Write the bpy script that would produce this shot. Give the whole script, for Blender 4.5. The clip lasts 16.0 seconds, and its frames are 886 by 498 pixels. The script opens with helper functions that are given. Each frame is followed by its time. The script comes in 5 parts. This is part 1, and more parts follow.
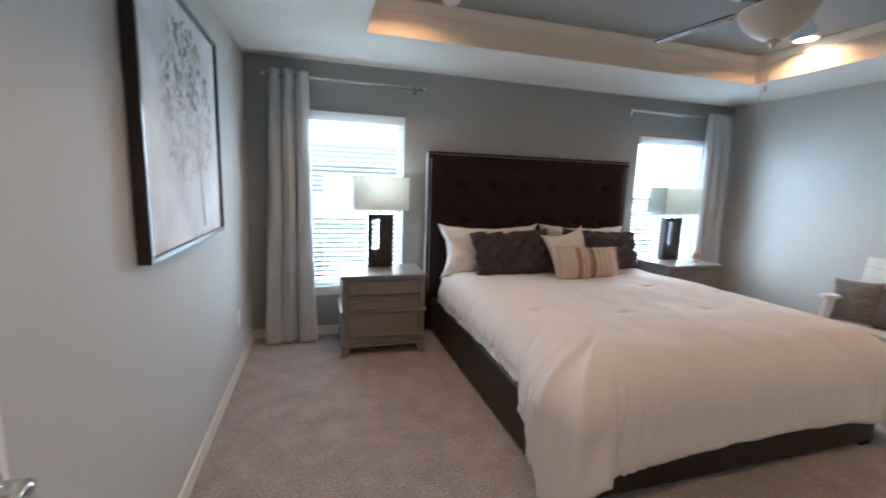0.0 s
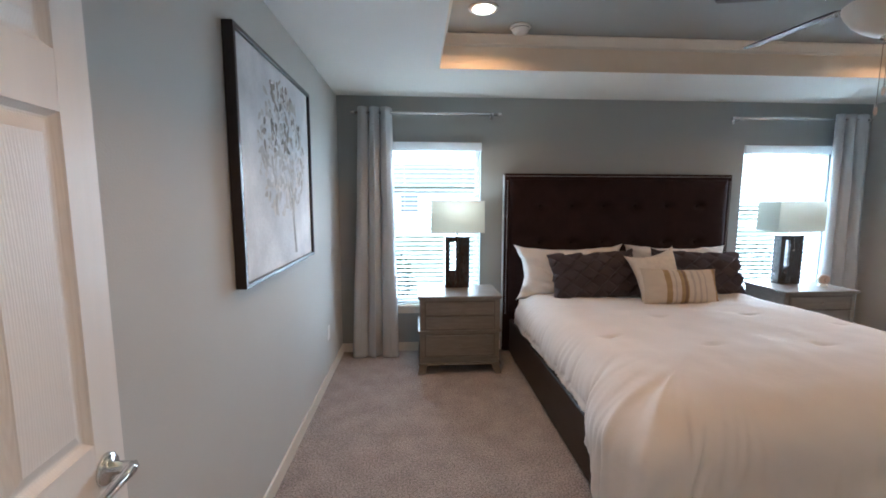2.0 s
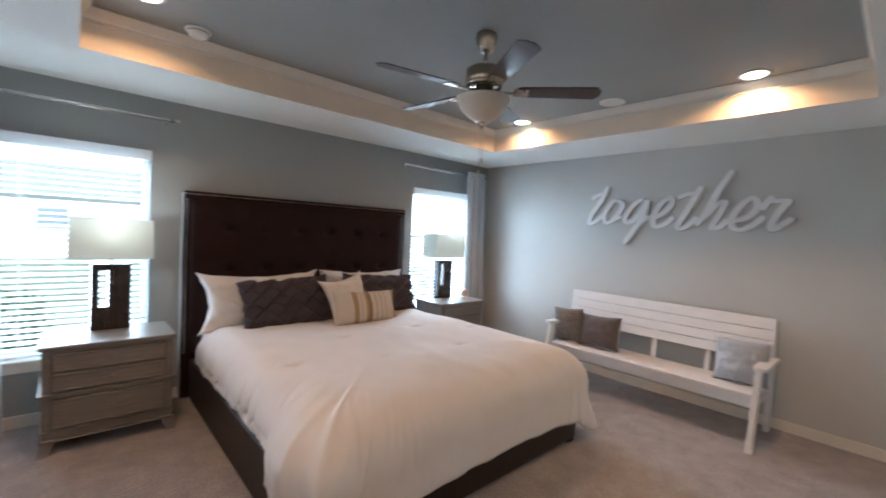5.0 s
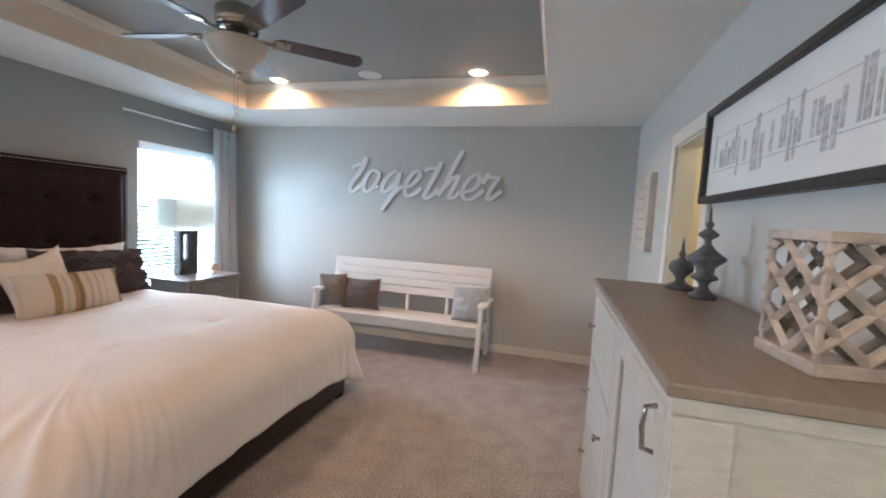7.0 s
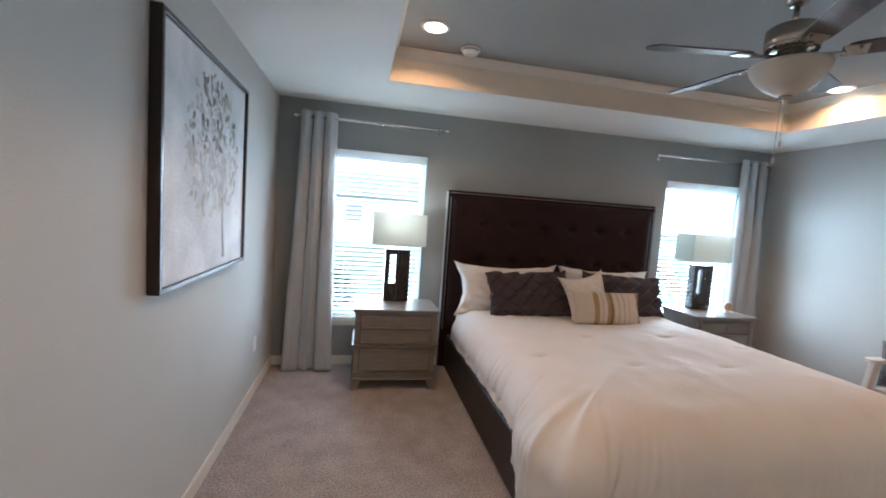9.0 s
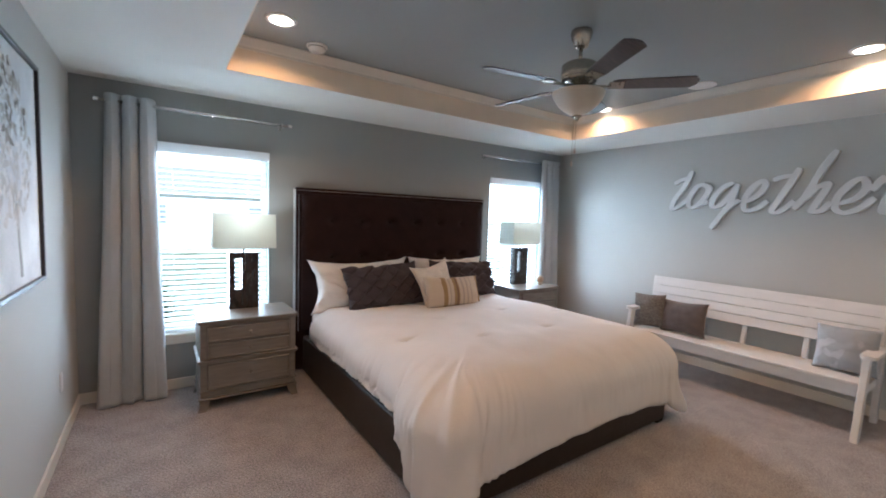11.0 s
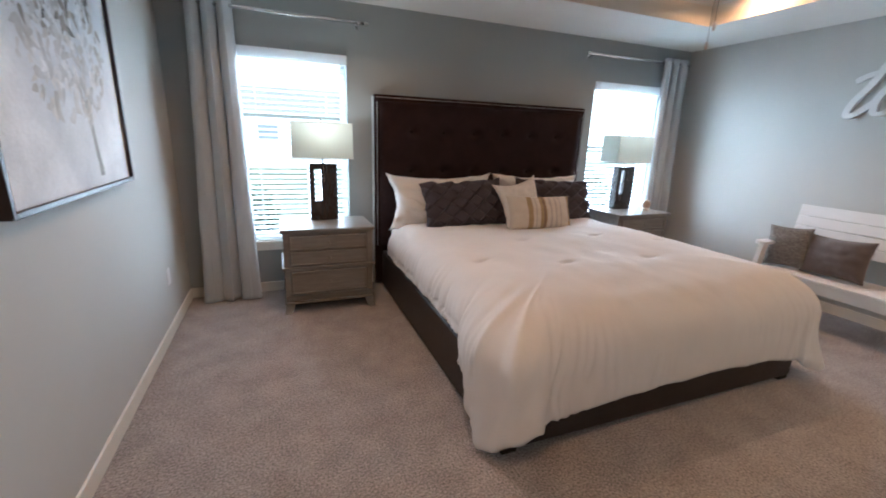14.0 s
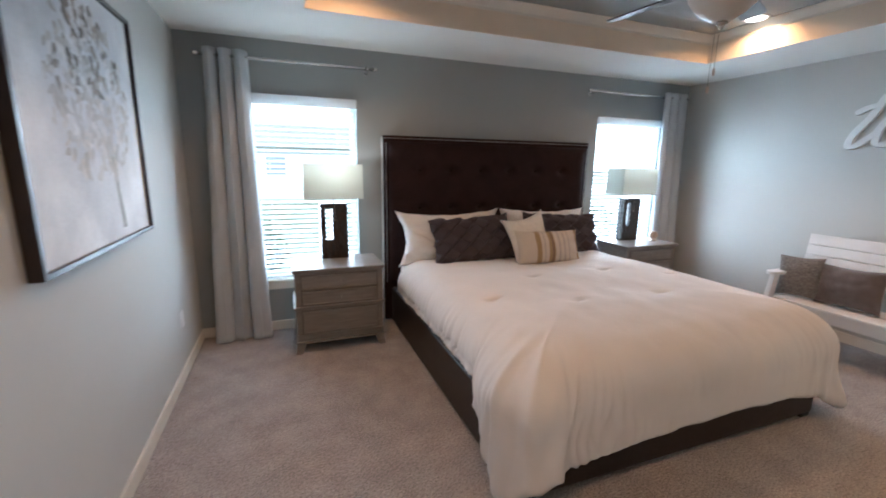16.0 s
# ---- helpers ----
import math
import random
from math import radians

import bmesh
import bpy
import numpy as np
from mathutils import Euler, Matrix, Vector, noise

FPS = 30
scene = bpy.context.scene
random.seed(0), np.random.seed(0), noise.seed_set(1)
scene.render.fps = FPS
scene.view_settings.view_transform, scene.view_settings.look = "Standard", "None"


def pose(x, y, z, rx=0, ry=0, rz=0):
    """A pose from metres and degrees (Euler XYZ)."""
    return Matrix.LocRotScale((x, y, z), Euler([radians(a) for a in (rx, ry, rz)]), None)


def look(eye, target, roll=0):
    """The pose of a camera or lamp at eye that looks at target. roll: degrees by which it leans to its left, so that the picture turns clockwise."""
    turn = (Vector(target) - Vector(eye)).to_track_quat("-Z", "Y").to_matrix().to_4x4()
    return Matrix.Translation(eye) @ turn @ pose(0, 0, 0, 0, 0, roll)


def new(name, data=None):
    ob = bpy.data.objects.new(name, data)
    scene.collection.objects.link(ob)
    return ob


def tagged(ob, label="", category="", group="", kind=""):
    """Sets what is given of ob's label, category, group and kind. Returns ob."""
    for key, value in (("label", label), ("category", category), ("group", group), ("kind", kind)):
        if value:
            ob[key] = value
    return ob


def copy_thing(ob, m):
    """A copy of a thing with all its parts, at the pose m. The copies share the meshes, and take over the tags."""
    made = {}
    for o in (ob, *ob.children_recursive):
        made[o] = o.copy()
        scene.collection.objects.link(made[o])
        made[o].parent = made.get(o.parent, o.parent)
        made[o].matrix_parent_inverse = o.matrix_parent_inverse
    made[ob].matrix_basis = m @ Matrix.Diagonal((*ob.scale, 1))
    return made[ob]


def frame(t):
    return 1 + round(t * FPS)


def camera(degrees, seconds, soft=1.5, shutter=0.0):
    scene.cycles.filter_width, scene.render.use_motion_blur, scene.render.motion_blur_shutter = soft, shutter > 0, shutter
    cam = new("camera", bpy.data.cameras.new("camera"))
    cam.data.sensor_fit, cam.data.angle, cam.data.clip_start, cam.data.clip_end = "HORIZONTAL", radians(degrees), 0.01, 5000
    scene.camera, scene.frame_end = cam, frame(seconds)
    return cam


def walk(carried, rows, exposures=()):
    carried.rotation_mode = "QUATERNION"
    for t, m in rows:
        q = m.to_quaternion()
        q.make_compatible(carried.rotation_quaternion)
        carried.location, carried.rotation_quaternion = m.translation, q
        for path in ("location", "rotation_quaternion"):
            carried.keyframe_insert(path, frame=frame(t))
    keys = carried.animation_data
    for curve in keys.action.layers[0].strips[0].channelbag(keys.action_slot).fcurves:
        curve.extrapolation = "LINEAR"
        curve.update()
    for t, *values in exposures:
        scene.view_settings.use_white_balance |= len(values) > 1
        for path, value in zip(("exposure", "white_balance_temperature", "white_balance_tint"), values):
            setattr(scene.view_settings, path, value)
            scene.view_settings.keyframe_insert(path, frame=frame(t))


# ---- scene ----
cam = camera(94.0, 16.0, soft=1.8, shutter=0.3)
PATH = [
    (0, (0.593, -3.882, 1.423), (1.16, -1.989, 1.119), 1.9),
    (0.5, (0.6, -3.902, 1.405), (0.683, -1.939, 1.029), 1.4),
    (1, (0.64, -3.952, 1.432), (0.485, -1.99, 1.075), 2.2),
    (1.5, (0.67, -3.968, 1.478), (0.607, -1.981, 1.265), 1.6),
    (2, (0.736, -3.977, 1.484), (0.86, -1.995, 1.25), 0.1),
    (2.5, (0.74, -3.982, 1.479), (0.823, -2.0, 1.22), -1.4),
    (3, (0.737, -3.978, 1.467), (0.898, -2.001, 1.212), -1.3),
    (3.5, (0.795, -3.987, 1.484), (1.162, -2.032, 1.283), -0.4),
    (4, (0.818, -3.99, 1.488), (1.428, -2.092, 1.338), 1.8),
    (4.5, (0.858, -4.001, 1.485), (1.799, -2.242, 1.35), 3.0),
    (5, (0.88, -4.009, 1.502), (2.219, -2.526, 1.42), 2.9),
    (5.2, (0.861, -4.013, 1.494), (2.366, -2.699, 1.411), 2.4),
    (5.7, (0.855, -4.008, 1.486), (2.637, -3.09, 1.392), 2.5),
    (6.25, (0.834, -3.999, 1.472), (2.757, -3.427, 1.349), 2.9),
    (6.8, (0.812, -3.989, 1.46), (2.757, -3.514, 1.308), 3.4),
    (7.3, (0.806, -3.984, 1.451), (2.67, -3.279, 1.288), 3.5),
    (7.5, (0.849, -4.009, 1.451), (2.639, -3.131, 1.298), 4.6),
    (8, (0.890, -4.013, 1.457), (2.334, -2.638, 1.294), 6.3),
    (8.5, (0.836, -3.976, 1.490), (1.641, -2.154, 1.317), 5.0),
    (8.7, (0.795, -3.960, 1.494), (1.376, -2.056, 1.324), 4.4),
    (9.2, (0.744, -3.959, 1.494), (1.104, -2.006, 1.331), 4.0),
    (9.75, (0.651, -3.978, 1.493), (1.173, -2.059, 1.343), 3.2),
    (10.3, (0.559, -3.997, 1.493), (1.406, -2.193, 1.356), 2.4),
    (10.8, (0.519, -4.004, 1.487), (1.584, -2.316, 1.359), 2.1),
    (11, (0.525, -4.014, 1.496), (1.654, -2.37, 1.347), 1.9),
    (11.5, (0.555, -4.039, 1.483), (1.756, -2.455, 1.263), 1.4),
    (12, (0.524, -4.033, 1.443), (1.681, -2.43, 1.141), 1.4),
    (12.5, (0.496, -4.057, 1.397), (1.546, -2.392, 1.039), 1.2),
    (13, (0.508, -4.017, 1.378), (1.471, -2.311, 0.975), 1.1),
    (13.5, (0.674, -3.911, 1.378), (1.564, -2.176, 0.934), 1.5),
    (14, (0.773, -3.825, 1.404), (1.483, -2.031, 0.878), 2.1),
    (14.5, (0.616, -3.865, 1.435), (1.039, -1.987, 0.889), 1.0),
    (15, (0.495, -3.929, 1.462), (0.807, -2.022, 0.947), 0.3),
    (15.5, (0.535, -3.921, 1.484), (0.992, -2.03, 1.02), 0.3),
    (16, (0.735, -3.816, 1.487), (1.429, -1.984, 1.087), 0.9),
]
walk(cam, [(t, look(eye, target, roll)) for t, eye, target, roll in PATH],
     exposures=[(0.0, 0.06, 5080, 3), (2.5, 0.05, 5080, 3), (4.0, 0.05, 5120, 4), (5.0, 0.12, 5140, 5), (7.2, 0.42, 5080, 4), (8.0, 0.30, 5080, 4), (8.6, 0.09, 5080, 3), (11.0, 0.12, 5140, 5), (16.0, 0.10, 5160, 5)])

# ---------- world and light ----------
world = bpy.data.worlds.new("sky")
scene.world = world
world.use_nodes = True
wn = world.node_tree
sky = wn.nodes.new("ShaderNodeTexSky")
sky.sky_type = "NISHITA"
sky.sun_disc = False
sky.sun_elevation = radians(40)
sky.sun_rotation = radians(172)
wn.nodes["Background"].inputs["Strength"].default_value = 0.15
wn.links.new(sky.outputs["Color"], wn.nodes["Background"].inputs["Color"])

sun = new("sun", bpy.data.lights.new("sun", "SUN"))
sun.data.energy = 5.0
sun.data.angle = radians(0.6)
sun.data.color = (1.0, 0.95, 0.88)
sun.matrix_world = look((4, -30, 26), (0, 0, 0))

WARM = (1.0, 0.47, 0.18)
DAY = (0.94, 0.985, 1.0)


def lamp(name, kind, m, energy, color, **kw):
    ob = new(name, bpy.data.lights.new(name, kind))
    ob.data.energy, ob.data.color = energy, color
    ob.matrix_world = m
    if "size" in kw:
        ob.data.size = kw["size"]
    if "size_y" in kw:
        ob.data.shape, ob.data.size_y = "RECTANGLE", kw["size_y"]
    if "disk" in kw:
        ob.data.shape, ob.data.size, ob.data.spread = "DISK", kw["disk"], radians(153)
    if "radius" in kw:
        ob.data.shadow_soft_size = kw["radius"]
    if "spot" in kw:
        ob.data.spot_size, ob.data.spot_blend = radians(kw["spot"]), kw.get("blend", 0.6)
    return ob


WINDOW_X = (0.895, 4.418)
# daylight entering at each window, between the glass and the blind
for wx, watts in zip(WINDOW_X, (53.0, 108.0)):
    lamp("sky_daylight", "AREA", look((wx, 0.081, 1.25), (wx, -2.0, 1.25)), watts, DAY, size=0.80, size_y=1.42)
CANS = [(1.157, -1.265), (4.32, -1.32), (4.30, -3.27), (1.157, -3.27)]
for cx, cy in CANS:
    lamp("downlight_lamp", "AREA", pose(cx, cy, 2.655), 9.9, WARM, disk=0.12)
lamp("bulb_lamp", "POINT", pose(1.100, -0.21, 1.405), 7.0, (1.0, 0.92, 0.80), radius=0.03)
lamp("bath_lamp", "POINT", pose(3.6, -5.6, 2.15), 12.0, (1.0, 0.72, 0.36), radius=0.08)
# Unseen hallway fill, added to warm and brighten the south end.
lamp("hall_fill_lamp", "POINT", pose(-0.7, -4.3, 2.2), 45.0, (1.0, 0.80, 0.58), radius=0.08)


# ---------- materials ----------
def mat(name, color, rough=0.6, metal=0.0, vary=0.06, scale=6.0, bump=0.0, bump_scale=80.0, sheen=0.0, coat=0.0, stretch=None,
        color2=None, detail=4.0, fine=0.0, island=0.0, spec=0.5):
    """Principled surface with a broad and a fine variation of colour, and a bump of its own."""
    m = bpy.data.materials.new(name)
    m.use_nodes = True
    nt = m.node_tree
    b = nt.nodes["Principled BSDF"]
    b.inputs["Roughness"].default_value = rough
    b.inputs["Metallic"].default_value = metal
    b.inputs["Sheen Weight"].default_value = sheen
    b.inputs["Coat Weight"].default_value = coat
    b.inputs["Specular IOR Level"].default_value = spec
    tc = nt.nodes.new("ShaderNodeTexCoord")
    mp = nt.nodes.new("ShaderNodeMapping")
    nt.links.new(tc.outputs["Object"], mp.inputs["Vector"])
    if stretch:
        mp.inputs["Scale"].default_value = stretch
    n = nt.nodes.new("ShaderNodeTexNoise")
    n.inputs["Scale"].default_value, n.inputs["Detail"].default_value = scale, detail
    nt.links.new(mp.outputs["Vector"], n.inputs["Vector"])
    ramp = nt.nodes.new("ShaderNodeValToRGB")
    lo = [max(0.0, c * (1 - vary)) for c in color]
    hi = [min(1.0, c * (1 + vary)) for c in (color2 or color)]
    ramp.color_ramp.elements[0].color, ramp.color_ramp.elements[1].color = (*lo, 1), (*hi, 1)
    ramp.color_ramp.elements[0].position, ramp.color_ramp.elements[1].position = 0.32, 0.68
    nt.links.new(n.outputs["Fac"], ramp.inputs["Fac"])
    out = ramp.outputs["Color"]
    if fine:
        n2 = nt.nodes.new("ShaderNodeTexNoise")
        n2.inputs["Scale"].default_value, n2.inputs["Detail"].default_value = bump_scale, 3.0
        nt.links.new(mp.outputs["Vector"], n2.inputs["Vector"])
        r2 = nt.nodes.new("ShaderNodeMapRange")
        r2.inputs["From Min"].default_value, r2.inputs["From Max"].default_value = 0.3, 0.7
        r2.inputs["To Min"].default_value, r2.inputs["To Max"].default_value = 1 - fine, 1 + fine
        nt.links.new(n2.outputs["Fac"], r2.inputs["Value"])
        mul = nt.nodes.new("ShaderNodeVectorMath")
        mul.operation = "MULTIPLY"
        nt.links.new(out, mul.inputs[0])
        nt.links.new(r2.outputs["Result"], mul.inputs[1])
        out = mul.outputs["Vector"]
    if island:
        g = nt.nodes.new("ShaderNodeNewGeometry")
        r3 = nt.nodes.new("ShaderNodeMapRange")
        r3.inputs["To Min"].default_value, r3.inputs["To Max"].default_value = 1 - island, 1 + island
        nt.links.new(g.outputs["Random Per Island"], r3.inputs["Value"])
        mul2 = nt.nodes.new("ShaderNodeVectorMath")
        mul2.operation = "MULTIPLY"
        nt.links.new(out, mul2.inputs[0])
        nt.links.new(r3.outputs["Result"], mul2.inputs[1])
        out = mul2.outputs["Vector"]
    nt.links.new(out, b.inputs["Base Color"])
    if bump:
        nb = nt.nodes.new("ShaderNodeTexNoise")
        nb.inputs["Scale"].default_value, nb.inputs["Detail"].default_value = bump_scale, 5.0
        nt.links.new(mp.outputs["Vector"], nb.inputs["Vector"])
        bp = nt.nodes.new("ShaderNodeBump")
        bp.inputs["Strength"].default_value, bp.inputs["Distance"].default_value = bump, 0.01
        nt.links.new(nb.outputs["Fac"], bp.inputs["Height"])
        nt.links.new(bp.outputs["Normal"], b.inputs["Normal"])
    return m


def glow(name, color, strength):
    m = bpy.data.materials.new(name)
    m.use_nodes = True
    b = m.node_tree.nodes["Principled BSDF"]
    b.inputs["Base Color"].default_value = (*color, 1)
    b.inputs["Emission Color"].default_value = (*color, 1)
    b.inputs["Emission Strength"].default_value = strength
    return m


M_WALL = mat("blue_grey_wall_paint", (0.515, 0.515, 0.490), 0.75, vary=0.025, scale=1.2, bump=0.12, bump_scale=140)
M_WALL_DARKER = mat("darker_slate_grey_wall", (0.305, 0.326, 0.322), 0.75, vary=0.025, scale=1.2, bump=0.12, bump_scale=140)
M_SOFFIT = mat("white_ceiling_paint", (0.80, 0.81, 0.78), 0.85, vary=0.02, scale=1.5, bump=0.08, bump_scale=120)
M_TRIM = mat("cream_trim_paint", (0.72, 0.69, 0.62), 0.45, vary=0.03, scale=5)
M_FASCIA_WARM = mat("warm_lit_fascia_paint", (0.78, 0.69, 0.57), 0.6, vary=0.03, scale=4)
M_TRAY = mat("tray_ceiling_paint", (0.31, 0.33, 0.325), 0.75, vary=0.025, scale=1.3, bump=0.08, bump_scale=120)
M_DOOR = mat("white_door_paint", (0.78, 0.755, 0.715), 0.38, vary=0.025, scale=3.0, bump=0.04, bump_scale=26, stretch=(9, 9, 0.5))
M_VINYL = mat("white_vinyl", (0.80, 0.82, 0.82), 0.35, vary=0.02)
M_SLAT = mat("white_blind_slat", (0.82, 0.84, 0.84), 0.4, vary=0.02)
M_CHROME = mat("polished_chrome", (0.72, 0.73, 0.74), 0.14, 1.0, vary=0.02)
M_NICKEL = mat("brushed_nickel", (0.46, 0.42, 0.36), 0.26, 1.0, vary=0.05, scale=30, stretch=(1, 1, 8))
M_BLADE = mat("dark_walnut_blade", (0.022, 0.014, 0.014), 0.28, vary=0.3, scale=14, stretch=(1, 9, 1), color2=(0.04, 0.024, 0.022), coat=0.8)
M_BOWL = mat("frosted_glass_bowl", (0.58, 0.54, 0.47), 0.45, vary=0.06, scale=5)
M_NIGHT = mat("taupe_grey_wood", (0.195, 0.174, 0.152), 0.42, vary=0.12, scale=5, stretch=(1.5, 6, 14), bump=0.08, bump_scale=50, fine=0.05)
M_KNOB = mat("antique_nickel_knob", (0.22, 0.195, 0.17), 0.4, 0.7, vary=0.08)
M_GAP_SHADE = mat("shadow_gap_wood", (0.12, 0.105, 0.09), 0.7, vary=0.1)
M_CHEST = mat("whitewashed_grey_wood", (0.50, 0.485, 0.45), 0.45, vary=0.08, scale=5, stretch=(2, 3, 12), bump=0.08, bump_scale=40, fine=0.04)
M_CHESTTOP = mat("taupe_chest_top", (0.235, 0.195, 0.155), 0.40, vary=0.10, scale=4, stretch=(2, 12, 6), bump=0.06, bump_scale=50)
M_ESPRESSO = mat("espresso_lamp_wood", (0.022, 0.016, 0.014), 0.22, vary=0.25, scale=12, stretch=(6, 6, 1), color2=(0.027, 0.018, 0.015), coat=0.25)
M_VELVET = mat("dark_brown_velvet", (0.0185, 0.0090, 0.0095), 0.75, vary=0.18, scale=9, spec=0.14, sheen=0.03, bump=0.2, bump_scale=220, fine=0.12)
M_BUTTON_SHADE = mat("shade_darkened_button", (0.007, 0.004, 0.004), 0.8, vary=0.1, spec=0.1)
M_LEATHER = mat("dark_brown_faux_leather", (0.030, 0.021, 0.018), 0.45, spec=0.35, vary=0.18, scale=7, bump=0.18, bump_scale=160)
M_LIT_EDGE = mat("window_lit_velvet_edge", (0.42, 0.43, 0.43), 0.7, vary=0.06, scale=12)
M_NAIL = mat("pewter_nailhead", (0.50, 0.48, 0.45), 0.34, 1.0, vary=0.05)
M_DUVET = mat("white_cotton_duvet", (0.72, 0.70, 0.69), 0.85, vary=0.025, scale=5, sheen=0.12, bump=0.22, bump_scale=15)
M_STITCH = mat("ecru_thread", (0.48, 0.43, 0.38), 0.8, vary=0.1)
M_LINEN = mat("white_pillowcase", (0.70, 0.69, 0.675), 0.85, vary=0.03, scale=6, bump=0.12, bump_scale=240)
M_CREAM = mat("cream_woven_pillow", (0.70, 0.655, 0.60), 0.9, vary=0.06, scale=30, bump=0.35, bump_scale=260, fine=0.08)
M_PLUM = mat("charcoal_pintuck_cotton", (0.045, 0.036, 0.046), 0.85, vary=0.12, scale=8, sheen=0.15, bump=0.2, bump_scale=240)
M_KNIT = mat("grey_knit", (0.19, 0.178, 0.165), 0.95, vary=0.35, scale=70, bump=0.7, bump_scale=110, fine=0.15)
M_TAUPE = mat("taupe_plush", (0.105, 0.082, 0.075), 0.9, vary=0.15, scale=12, sheen=0.3, bump=0.25, bump_scale=200)
M_BENCH = mat("white_painted_bench_wood", (0.76, 0.75, 0.74), 0.45, vary=0.035, scale=4, stretch=(4, 1, 4), bump=0.05, bump_scale=60)
M_CURTAIN = mat("silver_grey_curtain", (0.50, 0.535, 0.56), 0.75, vary=0.06, scale=10, sheen=0.2, bump=0.15, bump_scale=300, fine=0.05, stretch=(1, 1, 0.3))
M_FRAME = mat("dark_brown_picture_frame", (0.020, 0.012, 0.010), 0.35, vary=0.2, scale=20, stretch=(4, 4, 1))
M_BLACK = mat("black_sign_frame", (0.014, 0.014, 0.015), 0.45, vary=0.2, scale=20)
M_SIGN = mat("white_sign_board", (0.76, 0.76, 0.745), 0.6, vary=0.03, scale=4)
M_INK = mat("grey_ink", (0.42, 0.42, 0.43), 0.7, vary=0.3, scale=40, island=0.25)
M_LETTER = mat("white_painted_letters", (0.74, 0.74, 0.735), 0.5, vary=0.03, scale=8)
M_FINIAL = mat("weathered_slate_finial", (0.090, 0.098, 0.108), 0.6, vary=0.35, scale=26, bump=0.35, bump_scale=60)
M_LATTICE = mat("weathered_whitewash_lattice", (0.42, 0.37, 0.32), 0.7, vary=0.25, scale=18, bump=0.3, bump_scale=60)
M_CLOCK = mat("cream_clock_shell", (0.66, 0.60, 0.54), 0.4, vary=0.04)
M_COPPER = mat("copper_clock_ring", (0.60, 0.47, 0.38), 0.35, 0.3, vary=0.05)
M_PLASTIC = mat("white_plastic", (0.76, 0.75, 0.73), 0.4, vary=0.02)
M_DARK = mat("dark_plastic", (0.03, 0.03, 0.03), 0.5, vary=0.1)
M_BATH = mat("warm_cream_bath_wall", (0.66, 0.56, 0.38), 0.75, vary=0.03, scale=2)
M_MIRROR = mat("lantern_mirror", (0.85, 0.87, 0.88), 0.04, 1.0, vary=0.0)
M_CANVAS = mat("grey_canvas", (0.53, 0.495, 0.44), 0.8, vary=0.12, scale=12, bump=0.2, bump_scale=200)
M_FAINT = mat("faint_grey_lettering", (0.40, 0.37, 0.33), 0.8, vary=0.15, scale=30)
M_SIDING = mat("white_siding", (0.80, 0.80, 0.79), 0.6, vary=0.03, scale=2)
M_ROOF = mat("grey_shingles", (0.46, 0.45, 0.44), 0.9, vary=0.25, scale=8)
M_GRASS = mat("lawn", (0.28, 0.31, 0.19), 0.9, vary=0.2, scale=1.5, color2=(0.36, 0.38, 0.26), bump=0.5, bump_scale=20)
M_LEAF = mat("shrub_leaf", (0.13, 0.19, 0.10), 0.6, vary=0.3, scale=6, island=0.4)
# Reflected sky is painted in as a pale base colour.
M_FARGLASS = mat("painted_sky_reflection_glass", (0.34, 0.37, 0.40), 0.1, vary=0.1)
M_SKY_GLOW = glow("overexposed_sky_glow", (0.95, 0.98, 1.0), 1.2)
M_CAN = glow("downlight_lens", (1.0, 0.86, 0.68), 9.0)
M_BULB = glow("lit_bulb", (1.0, 0.92, 0.80), 45.0)


def carpet_material():
    m = mat("taupe_pile_carpet", (0.325, 0.290, 0.275), 1.0, vary=0.03, scale=6.5, color2=(0.390, 0.352, 0.336), detail=15.0, bump=1.0, bump_scale=105,
            fine=0.55, sheen=0.25)
    nt = m.node_tree
    b = nt.nodes["Principled BSDF"]
    b.inputs["Specular IOR Level"].default_value = 0.1
    ramp = nt.nodes["Color Ramp"].color_ramp
    ramp.elements[0].position, ramp.elements[1].position = 0.34, 0.66
    return m


